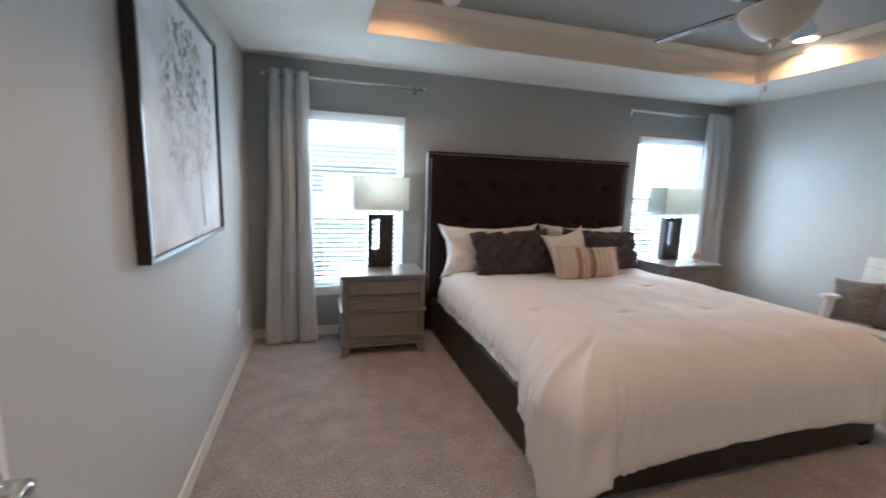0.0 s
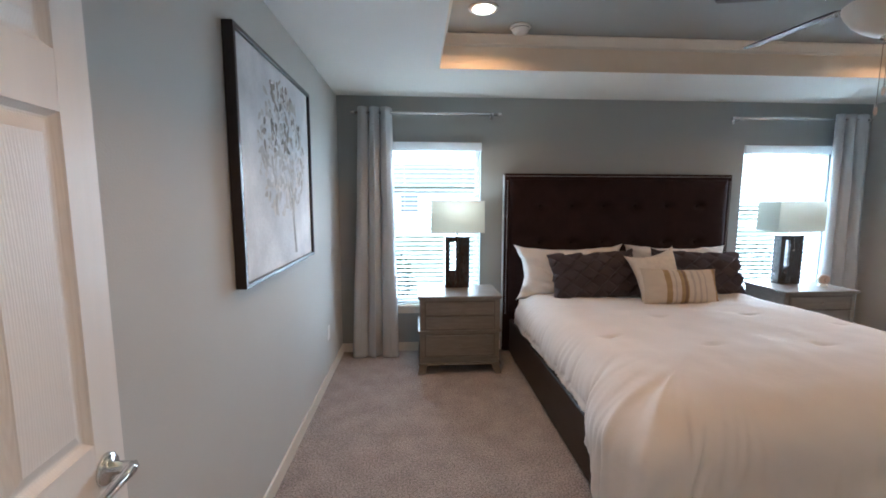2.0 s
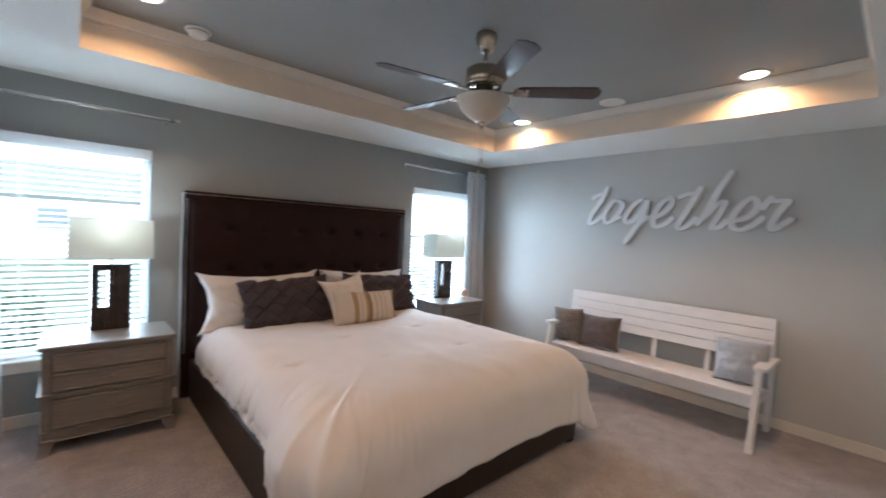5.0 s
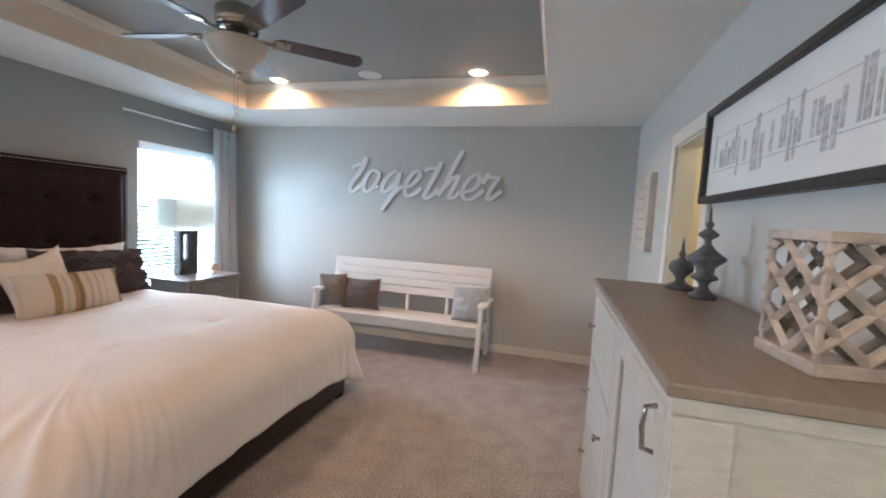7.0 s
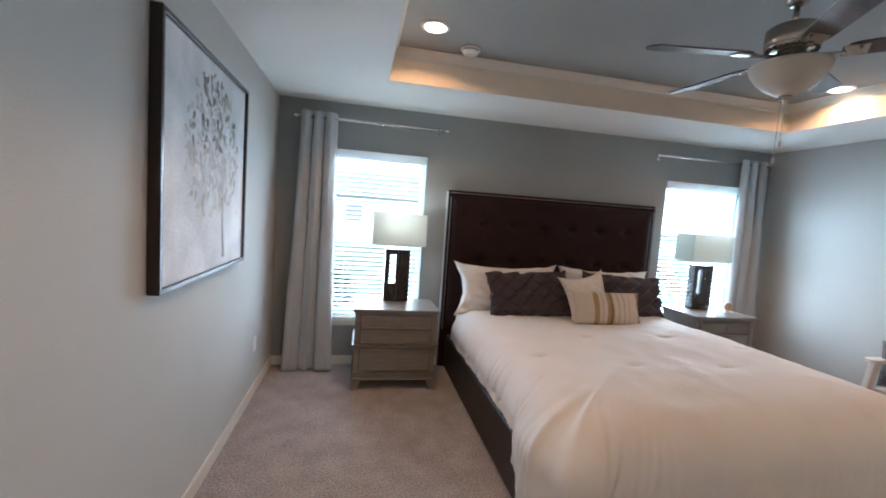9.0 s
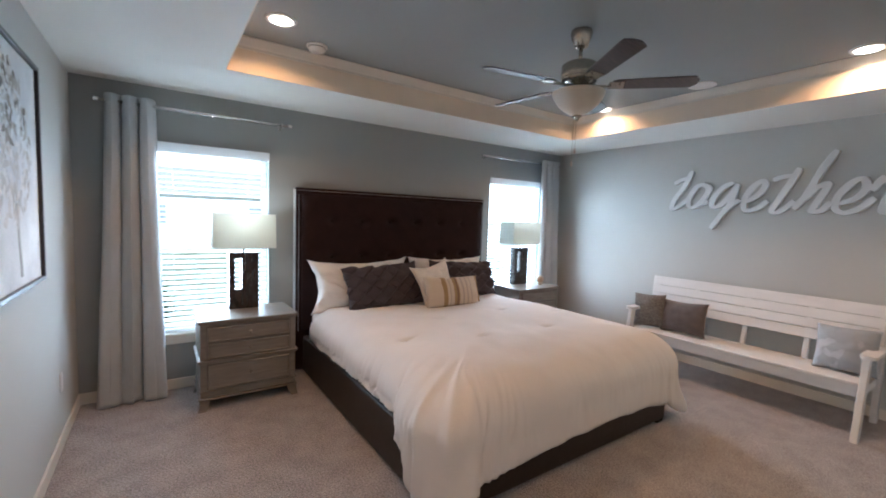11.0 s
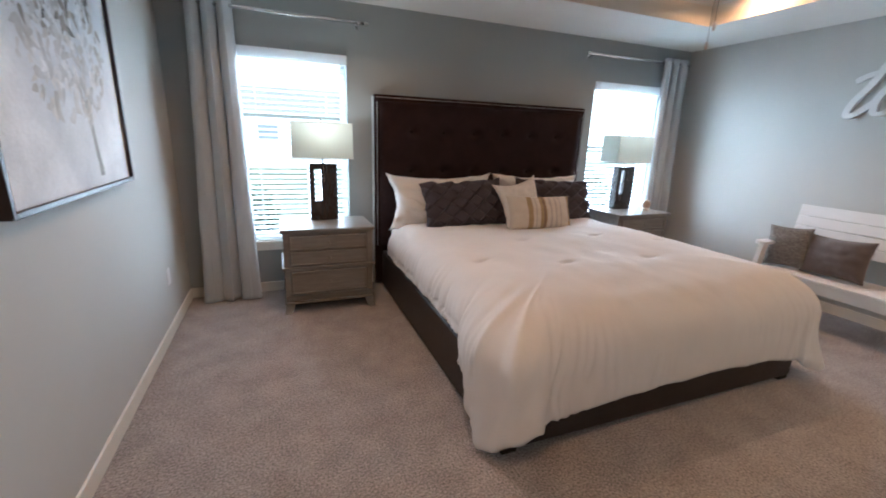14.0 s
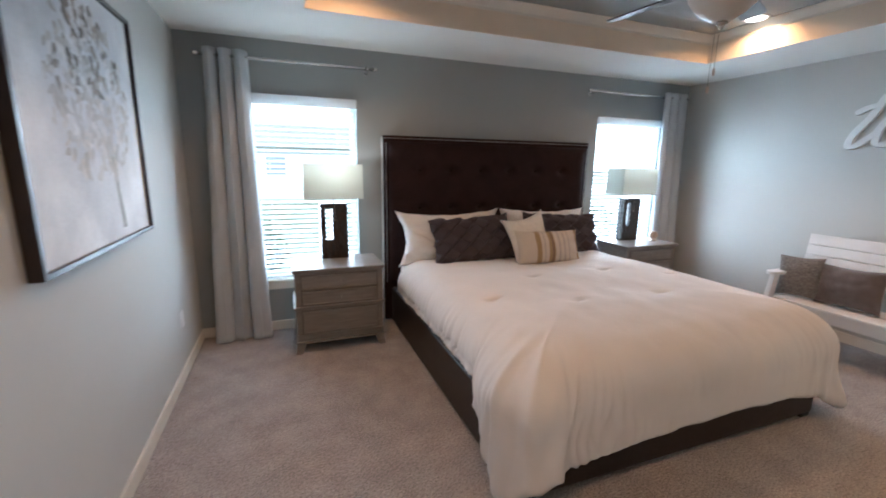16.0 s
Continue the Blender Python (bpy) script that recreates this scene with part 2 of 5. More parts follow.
def shade_material():
    """Linen lampshade that lets light through."""
    m = bpy.data.materials.new("linen_lampshade")
    m.use_nodes = True
    nt = m.node_tree
    b = nt.nodes["Principled BSDF"]
    b.inputs["Base Color"].default_value = (0.62, 0.635, 0.60, 1)
    b.inputs["Roughness"].default_value = 0.9
    tr = nt.nodes.new("ShaderNodeBsdfTranslucent")
    tr.inputs["Color"].default_value = (0.70, 0.70, 0.63, 1)
    mix = nt.nodes.new("ShaderNodeMixShader")
    mix.inputs["Fac"].default_value = 0.42
    n = nt.nodes.new("ShaderNodeTexNoise")
    n.inputs["Scale"].default_value = 260
    tc = nt.nodes.new("ShaderNodeTexCoord")
    nt.links.new(tc.outputs["Object"], n.inputs["Vector"])
    bp = nt.nodes.new("ShaderNodeBump")
    bp.inputs["Strength"].default_value, bp.inputs["Distance"].default_value = 0.2, 0.004
    nt.links.new(n.outputs["Fac"], bp.inputs["Height"])
    nt.links.new(bp.outputs["Normal"], b.inputs["Normal"])
    nt.links.new(b.outputs["BSDF"], mix.inputs[1])
    nt.links.new(tr.outputs["BSDF"], mix.inputs[2])
    clear = nt.nodes.new("ShaderNodeBsdfTransparent")
    weave = nt.nodes.new("ShaderNodeMixShader")
    weave.inputs["Fac"].default_value = 0.05
    nt.links.new(mix.outputs["Shader"], weave.inputs[1])
    nt.links.new(clear.outputs["BSDF"], weave.inputs[2])
    nt.links.new(weave.outputs["Shader"], nt.nodes["Material Output"].inputs["Surface"])
    return m


def curtain_material():
    m = M_CURTAIN
    nt = m.node_tree
    b = nt.nodes["Principled BSDF"]
    tr = nt.nodes.new("ShaderNodeBsdfTranslucent")
    tr.inputs["Color"].default_value = (0.50, 0.56, 0.60, 1)
    mix = nt.nodes.new("ShaderNodeMixShader")
    mix.inputs["Fac"].default_value = 0.12
    nt.links.new(b.outputs["BSDF"], mix.inputs[1])
    nt.links.new(tr.outputs["BSDF"], mix.inputs[2])
    nt.links.new(mix.outputs["Shader"], nt.nodes["Material Output"].inputs["Surface"])
    return m


def glass_material():
    m = bpy.data.materials.new("window_glass")
    m.use_nodes = True
    nt = m.node_tree
    b = nt.nodes["Principled BSDF"]
    b.inputs["Roughness"].default_value = 0.0
    b.inputs["Transmission Weight"].default_value = 1.0
    b.inputs["IOR"].default_value = 1.02
    b.inputs["Base Color"].default_value = (0.96, 0.985, 0.98, 1)
    return m


def stripe_material():
    """Linen lumbar pillow with ochre, brown and grey stripes across its width."""
    m = mat("striped_linen", (0.6, 0.55, 0.47), 0.9, vary=0.05, scale=30, bump=0.3, bump_scale=260)
    nt = m.node_tree
    b = nt.nodes["Principled BSDF"]
    tc = nt.nodes.new("ShaderNodeTexCoord")
    sep = nt.nodes.new("ShaderNodeSeparateXYZ")
    nt.links.new(tc.outputs["Object"], sep.inputs["Vector"])
    mr = nt.nodes.new("ShaderNodeMapRange")
    mr.inputs["From Min"].default_value, mr.inputs["From Max"].default_value = -0.33, 0.33
    nt.links.new(sep.outputs["X"], mr.inputs["Value"])
    ramp = nt.nodes.new("ShaderNodeValToRGB")
    ramp.color_ramp.interpolation = "CONSTANT"
    cream, tan, brown, grey = (0.56, 0.50, 0.43), (0.33, 0.24, 0.13), (0.20, 0.14, 0.10), (0.42, 0.38, 0.34)
    bands = [(0.0, cream), (0.27, tan), (0.34, cream), (0.38, grey), (0.40, cream), (0.45, tan), (0.50, brown), (0.53, tan), (0.545, cream),
             (0.60, grey), (0.63, cream), (0.68, grey), (0.71, cream), (0.76, grey), (0.78, cream), (0.90, tan), (0.93, brown), (0.97, cream)]
    els = ramp.color_ramp.elements
    els[0].position, els[0].color = 0.0, (*cream, 1)
    els[1].position, els[1].color = bands[1][0], (*bands[1][1], 1)
    for p, c in bands[2:]:
        e = els.new(p)
        e.color = (*c, 1)
    nt.links.new(mr.outputs["Result"], ramp.inputs["Fac"])
    nt.links.new(ramp.outputs["Color"], b.inputs["Base Color"])
    return m


def herringbone_material():
    """Pale blue-grey cover with darker zigzag weave."""
    m = mat("herringbone_blue_grey", (0.45, 0.48, 0.51), 0.9, vary=0.1, scale=20, bump=0.3, bump_scale=200)
    nt = m.node_tree
    b = nt.nodes["Principled BSDF"]
    tc = nt.nodes.new("ShaderNodeTexCoord")
    sep = nt.nodes.new("ShaderNodeSeparateXYZ")
    nt.links.new(tc.outputs["Object"], sep.inputs["Vector"])

    def math_node(op, a, c=None):
        n = nt.nodes.new("ShaderNodeMath")
        n.operation = op
        for k, v in enumerate((a, c)):
            if v is None:
                continue
            if isinstance(v, (int, float)):
                n.inputs[k].default_value = v
            else:
                nt.links.new(v, n.inputs[k])
        return n.outputs["Value"]
    zig = math_node("PINGPONG", math_node("ADD", sep.outputs["X"], 2.0), 0.035)
    v = math_node("ADD", math_node("MULTIPLY", zig, 1.0), sep.outputs["Y"])
    wave = math_node("SINE", math_node("MULTIPLY", v, 420.0))
    big = nt.nodes.new("ShaderNodeTexNoise")
    big.inputs["Scale"].default_value = 7.0
    nt.links.new(tc.outputs["Object"], big.inputs["Vector"])
    fac = math_node("MULTIPLY", math_node("GREATER_THAN", wave, 0.25), math_node("GREATER_THAN", big.outputs["Fac"], 0.42))
    mix = nt.nodes.new("ShaderNodeMix")
    mix.data_type = "RGBA"
    nt.links.new(fac, mix.inputs["Factor"])
    mix.inputs["A"].default_value = (0.49, 0.52, 0.555, 1)
    mix.inputs["B"].default_value = (0.20, 0.22, 0.25, 1)
    nt.links.new(mix.outputs["Result"], b.inputs["Base Color"])
    return m


def painting_material():
    """White canvas with pale grey and beige washes."""
    m = mat("washed_canvas", (0.58, 0.60, 0.63), 0.7, vary=0.10, scale=3.2, color2=(0.76, 0.77, 0.79), detail=8, bump=0.25, bump_scale=60, fine=0.04)
    return m


def door_panel_material():
    """Painted skin embossed with a cathedral wood grain."""
    m = mat("embossed_door_panel", (0.78, 0.755, 0.715), 0.36, vary=0.025, scale=3.0)
    nt = m.node_tree
    b = nt.nodes["Principled BSDF"]
    tc = nt.nodes.new("ShaderNodeTexCoord")
    mp = nt.nodes.new("ShaderNodeMapping")
    mp.inputs["Scale"].default_value = (7.0, 1.0, 0.75)
    mp.inputs["Location"].default_value = (-3.0, 0.0, -0.9)
    nt.links.new(tc.outputs["Object"], mp.inputs["Vector"])
    w = nt.nodes.new("ShaderNodeTexWave")
    w.wave_type, w.rings_direction = "RINGS", "Y"
    w.inputs["Scale"].default_value, w.inputs["Distortion"].default_value = 8.0, 5.0
    w.inputs["Detail"].default_value, w.inputs["Detail Scale"].default_value = 3.0, 1.6
    nt.links.new(mp.outputs["Vector"], w.inputs["Vector"])
    bp = nt.nodes.new("ShaderNodeBump")
    bp.inputs["Strength"].default_value, bp.inputs["Distance"].default_value = 0.08, 0.004
    nt.links.new(w.outputs["Fac"], bp.inputs["Height"])
    nt.links.new(bp.outputs["Normal"], b.inputs["Normal"])
    return m


def let_light_through(m, color, share):
    """Thin sheet: part of the light passes through it, diffused."""
    nt = m.node_tree
    tr = nt.nodes.new("ShaderNodeBsdfTranslucent")
    tr.inputs["Color"].default_value = (*color, 1)
    mix = nt.nodes.new("ShaderNodeMixShader")
    mix.inputs["Fac"].default_value = share
    nt.links.new(nt.nodes["Principled BSDF"].outputs["BSDF"], mix.inputs[1])
    nt.links.new(tr.outputs["BSDF"], mix.inputs[2])
    nt.links.new(mix.outputs["Shader"], nt.nodes["Material Output"].inputs["Surface"])


let_light_through(M_SLAT, (0.82, 0.85, 0.86), 0.5)
M_DOORPANEL = door_panel_material()
M_CARPET = carpet_material()
M_SHADE = shade_material()
M_CURTAIN = curtain_material()
M_GLASS = glass_material()
M_STRIPE = stripe_material()
M_HERRING = herringbone_material()
M_PAINTING = painting_material()
M_DAB = mat("paint_dabs", (0.47, 0.43, 0.38), 0.7, vary=0.12, scale=7, color2=(0.60, 0.61, 0.63), island=0.26)
M_DAB_DARK = mat("dark_paint_dabs", (0.23, 0.205, 0.175), 0.7, vary=0.3, scale=25, island=0.6)
M_TRUNK = mat("painted_trunk", (0.33, 0.34, 0.33), 0.7, vary=0.3, scale=30)


# ---------- building helpers ----------
def finish(name, bm, material, smooth=False):
    bmesh.ops.recalc_face_normals(bm, faces=bm.faces)
    me = bpy.data.meshes.new(name)
    bm.to_mesh(me)
    bm.free()
    me.materials.append(material)
    if smooth:
        for p in me.polygons:
            p.use_smooth = True
    return me


def part(name, bm, material, parent, label="", smooth=False):
    ob = new(name, finish(name, bm, material, smooth))
    ob.parent = parent
    if label:
        ob["label"] = label
    return ob


def solid(name, bm, material, label, category, kind="", group="", smooth=False, m=None):
    ob = new(name, finish(name, bm, material, smooth))
    if m is not None:
        ob.matrix_world = m
    return tagged(ob, label, category, group, kind)


def thing(name, label, category, m, group="", kind=""):
    ob = new(name)
    ob.matrix_world = m
    ob.empty_display_size = 0.1
    return tagged(ob, label, category, group, kind)


def box(bm, x0, x1, y0, y1, z0, z1, bevel=0.0, seg=1, m=None):
    r = bmesh.ops.create_cube(bm, size=1.0)
    vs = r["verts"]
    bmesh.ops.scale(bm, vec=(abs(x1 - x0), abs(y1 - y0), abs(z1 - z0)), verts=vs)
    bmesh.ops.translate(bm, vec=((x0 + x1) / 2, (y0 + y1) / 2, (z0 + z1) / 2), verts=vs)
    if bevel:
        es = list({e for v in vs for e in v.link_edges})
        out = bmesh.ops.bevel(bm, geom=es, offset=bevel, segments=seg, affect="EDGES", profile=0.5)
        vs = list({v for v in out["verts"]} | {v for v in vs if v.is_valid})
    if m is not None:
        bmesh.ops.transform(bm, matrix=m, verts=vs)
    return vs


def boxes(*specs):
    bm = bmesh.new()
    for s in specs:
        box(bm, *s)
    return bm


def lathe(bm, profile, n=28, m=None, close=True):
    """Turned form from (radius, height) pairs."""
    rings, made = [], []
    for r, z in profile:
        ring = [bm.verts.new((max(r, 1e-4) * math.cos(2 * math.pi * k / n), max(r, 1e-4) * math.sin(2 * math.pi * k / n), z)) for k in range(n)]
        rings.append(ring)
        made += ring
    for a, b in zip(rings, rings[1:]):
        for k in range(n):
            bm.faces.new((a[k], a[(k + 1) % n], b[(k + 1) % n], b[k]))
    if close:
        bm.faces.new(rings[0][::-1])
        bm.faces.new(rings[-1])
    if m is not None:
        bmesh.ops.transform(bm, matrix=m, verts=made)
    return made


def turned(profile, n=28, m=None):
    bm = bmesh.new()
    lathe(bm, profile, n, m)
    return bm


def tube(bm, pts, r, n=8):
    """Round bar along points."""
    pts = [Vector(p) for p in pts]
    rings = []
    for i, p in enumerate(pts):
        d = (pts[min(i + 1, len(pts) - 1)] - pts[max(i - 1, 0)]).normalized()
        up = Vector((0, 0, 1)) if abs(d.z) < 0.9 else Vector((1, 0, 0))
        a = d.cross(up).normalized()
        b = d.cross(a)
        rr = r[i] if isinstance(r, (list, tuple)) else r
        rings.append([bm.verts.new(p + rr * (a * math.cos(2 * math.pi * k / n) + b * math.sin(2 * math.pi * k / n))) for k in range(n)])
    for a, b in zip(rings, rings[1:]):
        for k in range(n):
            bm.faces.new((a[k], a[(k + 1) % n], b[(k + 1) % n], b[k]))
    bm.faces.new(rings[0][::-1])
    bm.faces.new(rings[-1])


def grid_faces(bm, rows):
    for a, b in zip(rows, rows[1:]):
        for k in range(len(a) - 1):
            bm.faces.new((a[k], a[k + 1], b[k + 1], b[k]))


# ---------- the room ----------
ROOM_X, FRONT_Y = 5.28, -4.72
SOFFIT, TRAY_Z = 2.44, 2.675
TX0, TX1, TY0, TY1 = 0.90, 4.467, -3.865, -0.825
WIN_W, WIN_Z0, WIN_Z1 = 0.90, 0.467, 2.015
JOG_X, JOG_Y = 0.20, -3.79
W1, W2 = [(c - WIN_W / 2, c + WIN_W / 2) for c in WINDOW_X]
TOP = 2.80

solid("floor", boxes((-1.6, ROOM_X + 0.12, -6.6, 0.16, -0.12, 0.0)), M_CARPET, "taupe cut-pile carpet with brushed vacuum marks", "carpet", "structure")

# North wall takes a darker base colour than the other walls.
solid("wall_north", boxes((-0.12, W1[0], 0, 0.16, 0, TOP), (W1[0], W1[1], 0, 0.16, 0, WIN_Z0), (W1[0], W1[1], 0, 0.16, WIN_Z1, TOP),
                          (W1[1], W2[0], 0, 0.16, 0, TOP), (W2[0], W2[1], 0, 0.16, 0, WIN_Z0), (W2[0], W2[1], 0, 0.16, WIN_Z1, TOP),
                          (W2[1], ROOM_X + 0.12, 0, 0.16, 0, TOP)), M_WALL_DARKER, "slate-grey wall with two windows", "wall", "structure")
solid("wall_east", boxes((ROOM_X, ROOM_X + 0.12, -6.6, 0, 0, TOP)), M_WALL, "plain blue-grey painted wall", "wall", "structure")
solid("wall_west", boxes((-0.12, 0, JOG_Y, 0, 0, TOP)), M_WALL, "plain blue-grey painted wall beside the entry door", "wall", "structure")
solid("wall_entry", boxes((0, JOG_X, JOG_Y - 0.12, JOG_Y, 0, TOP), (JOG_X - 0.12, JOG_X, FRONT_Y, JOG_Y - 0.12, 2.06, TOP)), M_WALL,
      "short blue-grey wall holding the entry doorway", "wall", "structure")
DX0, DX1, DZ = 3.23, 3.855, 2.00
solid("wall_south", boxes((-1.6, DX0, FRONT_Y - 0.12, FRONT_Y, 0, TOP), (DX0, DX1, FRONT_Y - 0.12, FRONT_Y, DZ, TOP),
                          (DX1, ROOM_X, FRONT_Y - 0.12, FRONT_Y, 0, TOP)), M_WALL, "blue-grey painted wall with a cased doorway", "wall", "structure")
# Unseen walls that close off the hallway.
solid("wall_hall", boxes((-1.6, -1.48, FRONT_Y, -3.0, 0, TOP), (-1.48, -0.12, -3.12, -3.0, 0, TOP)), M_BATH, "unseen cream wall closing off the hallway", "wall", "structure")
solid("wall_bath", boxes((2.2, 2.32, -6.6, FRONT_Y - 0.12, 0, TOP), (2.32, ROOM_X, -6.6, -6.48, 0, TOP), (4.32, 4.44, -6.48, FRONT_Y - 0.12, 0, TOP)), M_BATH,
      "warm cream wall of the lit room beyond the doorway", "wall", "structure")
solid("ceiling_bath", boxes((-1.6, ROOM_X + 0.12, -6.6, FRONT_Y - 0.12, SOFFIT, SOFFIT + 0.1), (-1.6, -0.12, FRONT_Y, -3.0, SOFFIT, SOFFIT + 0.1),
                            (-0.12, JOG_X - 0.12, FRONT_Y, JOG_Y - 0.12, SOFFIT, SOFFIT + 0.1)),
      M_SOFFIT, "plain white ceiling of the adjoining rooms", "ceiling", "structure")

solid("ceiling_soffit", boxes((0, TX0, JOG_Y, 0, SOFFIT, TOP), (JOG_X, TX0, FRONT_Y, JOG_Y, SOFFIT, TOP), (TX1, ROOM_X, FRONT_Y, 0, SOFFIT, TOP),
                              (TX0, TX1, TY1, 0, SOFFIT, TOP), (TX0, TX1, FRONT_Y, TY0, SOFFIT, TOP)), M_SOFFIT,
      "white dropped soffit around the tray ceiling", "ceiling", "structure")
solid("ceiling_tray", boxes((TX0, TX1, TY0, TY1, TRAY_Z, TOP)), M_TRAY, "blue-grey painted tray ceiling", "ceiling", "structure")
# Unseen slab over all rooms; keeps sky light out.
solid("roof_slab", boxes((-1.7, ROOM_X + 0.2, -6.7, 0.2, TOP + 0.02, TOP + 0.15)), M_SOFFIT, "plain unseen slab closing the rooms off from above", "roof", "structure")


def crown():
    """Crown moulding round the inside of the tray, mitred at the corners."""
    bm = bmesh.new()
    prof = [(0.0, -0.075), (0.010, -0.075), (0.012, -0.060), (0.022, -0.050), (0.040, -0.022), (0.046, -0.012), (0.056, -0.010), (0.056, -0.002), (0.0, -0.002)]
    corners = [(TX0, TY0, 1, 1), (TX1, TY0, -1, 1), (TX1, TY1, -1, -1), (TX0, TY1, 1, -1)]
    rings = [[bm.verts.new((x + sx * d, y + sy * d, TRAY_Z + h)) for d, h in prof] for x, y, sx, sy in corners]
    for k in range(4):
        a, b = rings[k], rings[(k + 1) % 4]
        for j in range(len(prof)):
            bm.faces.new((a[j], a[(j + 1) % len(prof)], b[(j + 1) % len(prof)], b[j]))
    return bm


# Added boards; the downlights' peach glow is put into their cream colour.
FASCIA = (SOFFIT + 0.001, TRAY_Z - 0.076)
solid("trim_fascia", boxes((TX0, TX0 + 0.006, TY0, TY1, *FASCIA), (TX1 - 0.006, TX1, TY0, TY1, *FASCIA), (TX0 + 0.006, TX1 - 0.006, TY0, TY0 + 0.006, *FASCIA),
                           (TX0 + 0.006, TX1 - 0.006, TY1 - 0.006, TY1, *FASCIA)), M_FASCIA_WARM, "boards lining the tray ceiling, downlight warmth painted into the cream", "trim", "structure")
solid("trim_crown", crown(), M_TRIM, "cream crown moulding inside the tray ceiling", "trim", "structure")


def baseboard(name, x0, x1, y0, y1):
    bm = bmesh.new()
    box(bm, x0, x1, y0, y1, 0.0, 0.088, 0.005, 2)
    return solid(name, bm, M_TRIM, "cream painted baseboard along the carpet", "baseboard", "structure")


baseboard("baseboard", 0.0, 0.014, JOG_Y, -0.014)
baseboard("baseboard", 0.0, ROOM_X, -0.014, 0.0)
baseboard("baseboard", ROOM_X - 0.014, ROOM_X, FRONT_Y + 0.014, -0.014)
baseboard("baseboard", JOG_X, DX0 - 0.09, FRONT_Y, FRONT_Y + 0.014)
baseboard("baseboard", DX1 + 0.09, ROOM_X, FRONT_Y, FRONT_Y + 0.014)


# ---------- windows ----------
def window(name, xc):
    w = thing(name, "white vinyl single-hung window with a deep painted sill", "window", pose(xc, 0, 0), "windows beside the bed", "structure")
    h = WIN_W / 2
    mid = 1.245
    part("window_frame", boxes((-h, -h + 0.04, 0.085, 0.15, WIN_Z0, WIN_Z1), (h - 0.04, h, 0.085, 0.15, WIN_Z0, WIN_Z1),
                               (-h + 0.04, h - 0.04, 0.085, 0.15, WIN_Z1 - 0.04, WIN_Z1), (-h + 0.04, h - 0.04, 0.085, 0.15, WIN_Z0, WIN_Z0 + 0.05)), M_VINYL, w)
    part("meeting_rail", boxes((-h + 0.04, h - 0.04, 0.08, 0.14, mid - 0.03, mid + 0.03, 0.004)), M_VINYL, w)
    bm = boxes((-h - 0.02, h + 0.02, -0.028, 0.085, WIN_Z0 - 0.025, WIN_Z0 + 0.002, 0.005, 2), (-h - 0.01, h + 0.01, -0.012, -0.001, WIN_Z0 - 0.085, WIN_Z0 - 0.025, 0.003))
    part("window_sill", bm, M_TRIM, w, "cream sill and apron")
    for z0, z1 in ((WIN_Z0 + 0.05, mid - 0.03), (mid + 0.03, WIN_Z1 - 0.04)):
        p = part("pane", boxes((-h + 0.04, h - 0.04, 0.115, 0.119, z0, z1)), M_GLASS, w)
        p.visible_shadow = False


def slat_mesh():
    bm = bmesh.new()
    n, wd, half = 5, 0.050, WIN_W / 2 - 0.012
    top, bot = [], []
    for k in range(n):
        u = -1 + 2 * k / (n - 1)
        y, z = u * wd / 2, 0.003 * (1 - u * u)
        top.append([bm.verts.new((x, y, z + 0.0013)) for x in (-half, half)])
        bot.append([bm.verts.new((x, y, z - 0.0013)) for x in (-half, half)])
    for k in range(n - 1):
        bm.faces.new((top[k][0], top[k][1], top[k + 1][1], top[k + 1][0]))
        bm.faces.new((bot[k][0], bot[k + 1][0], bot[k + 1][1], bot[k][1]))
        for e in (0, 1):
            bm.faces.new((top[k][e], top[k + 1][e], bot[k + 1][e], bot[k][e]))
    bm.faces.new((top[0][0], bot[0][0], bot[0][1], top[0][1]))
    bm.faces.new((top[-1][0], top[-1][1], bot[-1][1], bot[-1][0]))
    return finish("slat", bm, M_SLAT)


SLAT = slat_mesh()


def blind(xc):
    b = thing("window_blind", "white faux-wood blind lowered over the window, slats open", "blind", pose(xc, 0.030, 0), "window blinds")
    h = WIN_W / 2
    part("valance", boxes((-h - 0.004, h + 0.004, -0.052, -0.032, WIN_Z1 - 0.07, WIN_Z1 + 0.012, 0.006, 2)), M_SLAT, b, "white moulded valance")
    part("headrail", boxes((-h + 0.01, h - 0.01, -0.028, 0.028, WIN_Z1 - 0.055, WIN_Z1 - 0.002)), M_SLAT, b)
    part("bottom_rail", boxes((-h + 0.01, h - 0.01, -0.026, 0.026, WIN_Z0 + 0.012, WIN_Z0 + 0.034, 0.004)), M_SLAT, b)
    z, k = WIN_Z0 + 0.07, 0
    while z < WIN_Z1 - 0.085:
        s = new("slat", SLAT)
        s.parent = b
        s.matrix_basis = pose(0, 0, z, 13 + 1.2 * math.sin(k * 1.7), 0, 0)
        z += 0.0435
        k += 1
    for x in (-h * 0.62, h * 0.62):
        bm = bmesh.new()
        for dy in (-0.027, 0.027):
            tube(bm, [(x, dy, WIN_Z0 + 0.03), (x, dy, WIN_Z1 - 0.05)], 0.0012, 5)
        part("ladder_cord", bm, M_SLAT, b)
    bm = bmesh.new()
    tube(bm, [(-h + 0.06, -0.055, WIN_Z1 - 0.06), (-h + 0.062, -0.058, 1.40)], 0.004, 6)
    part("tilt_wand", bm, M_SLAT, b)


for i, xc in enumerate(WINDOW_X):
    window("window_%d" % (i + 1), xc)
    blind(xc)


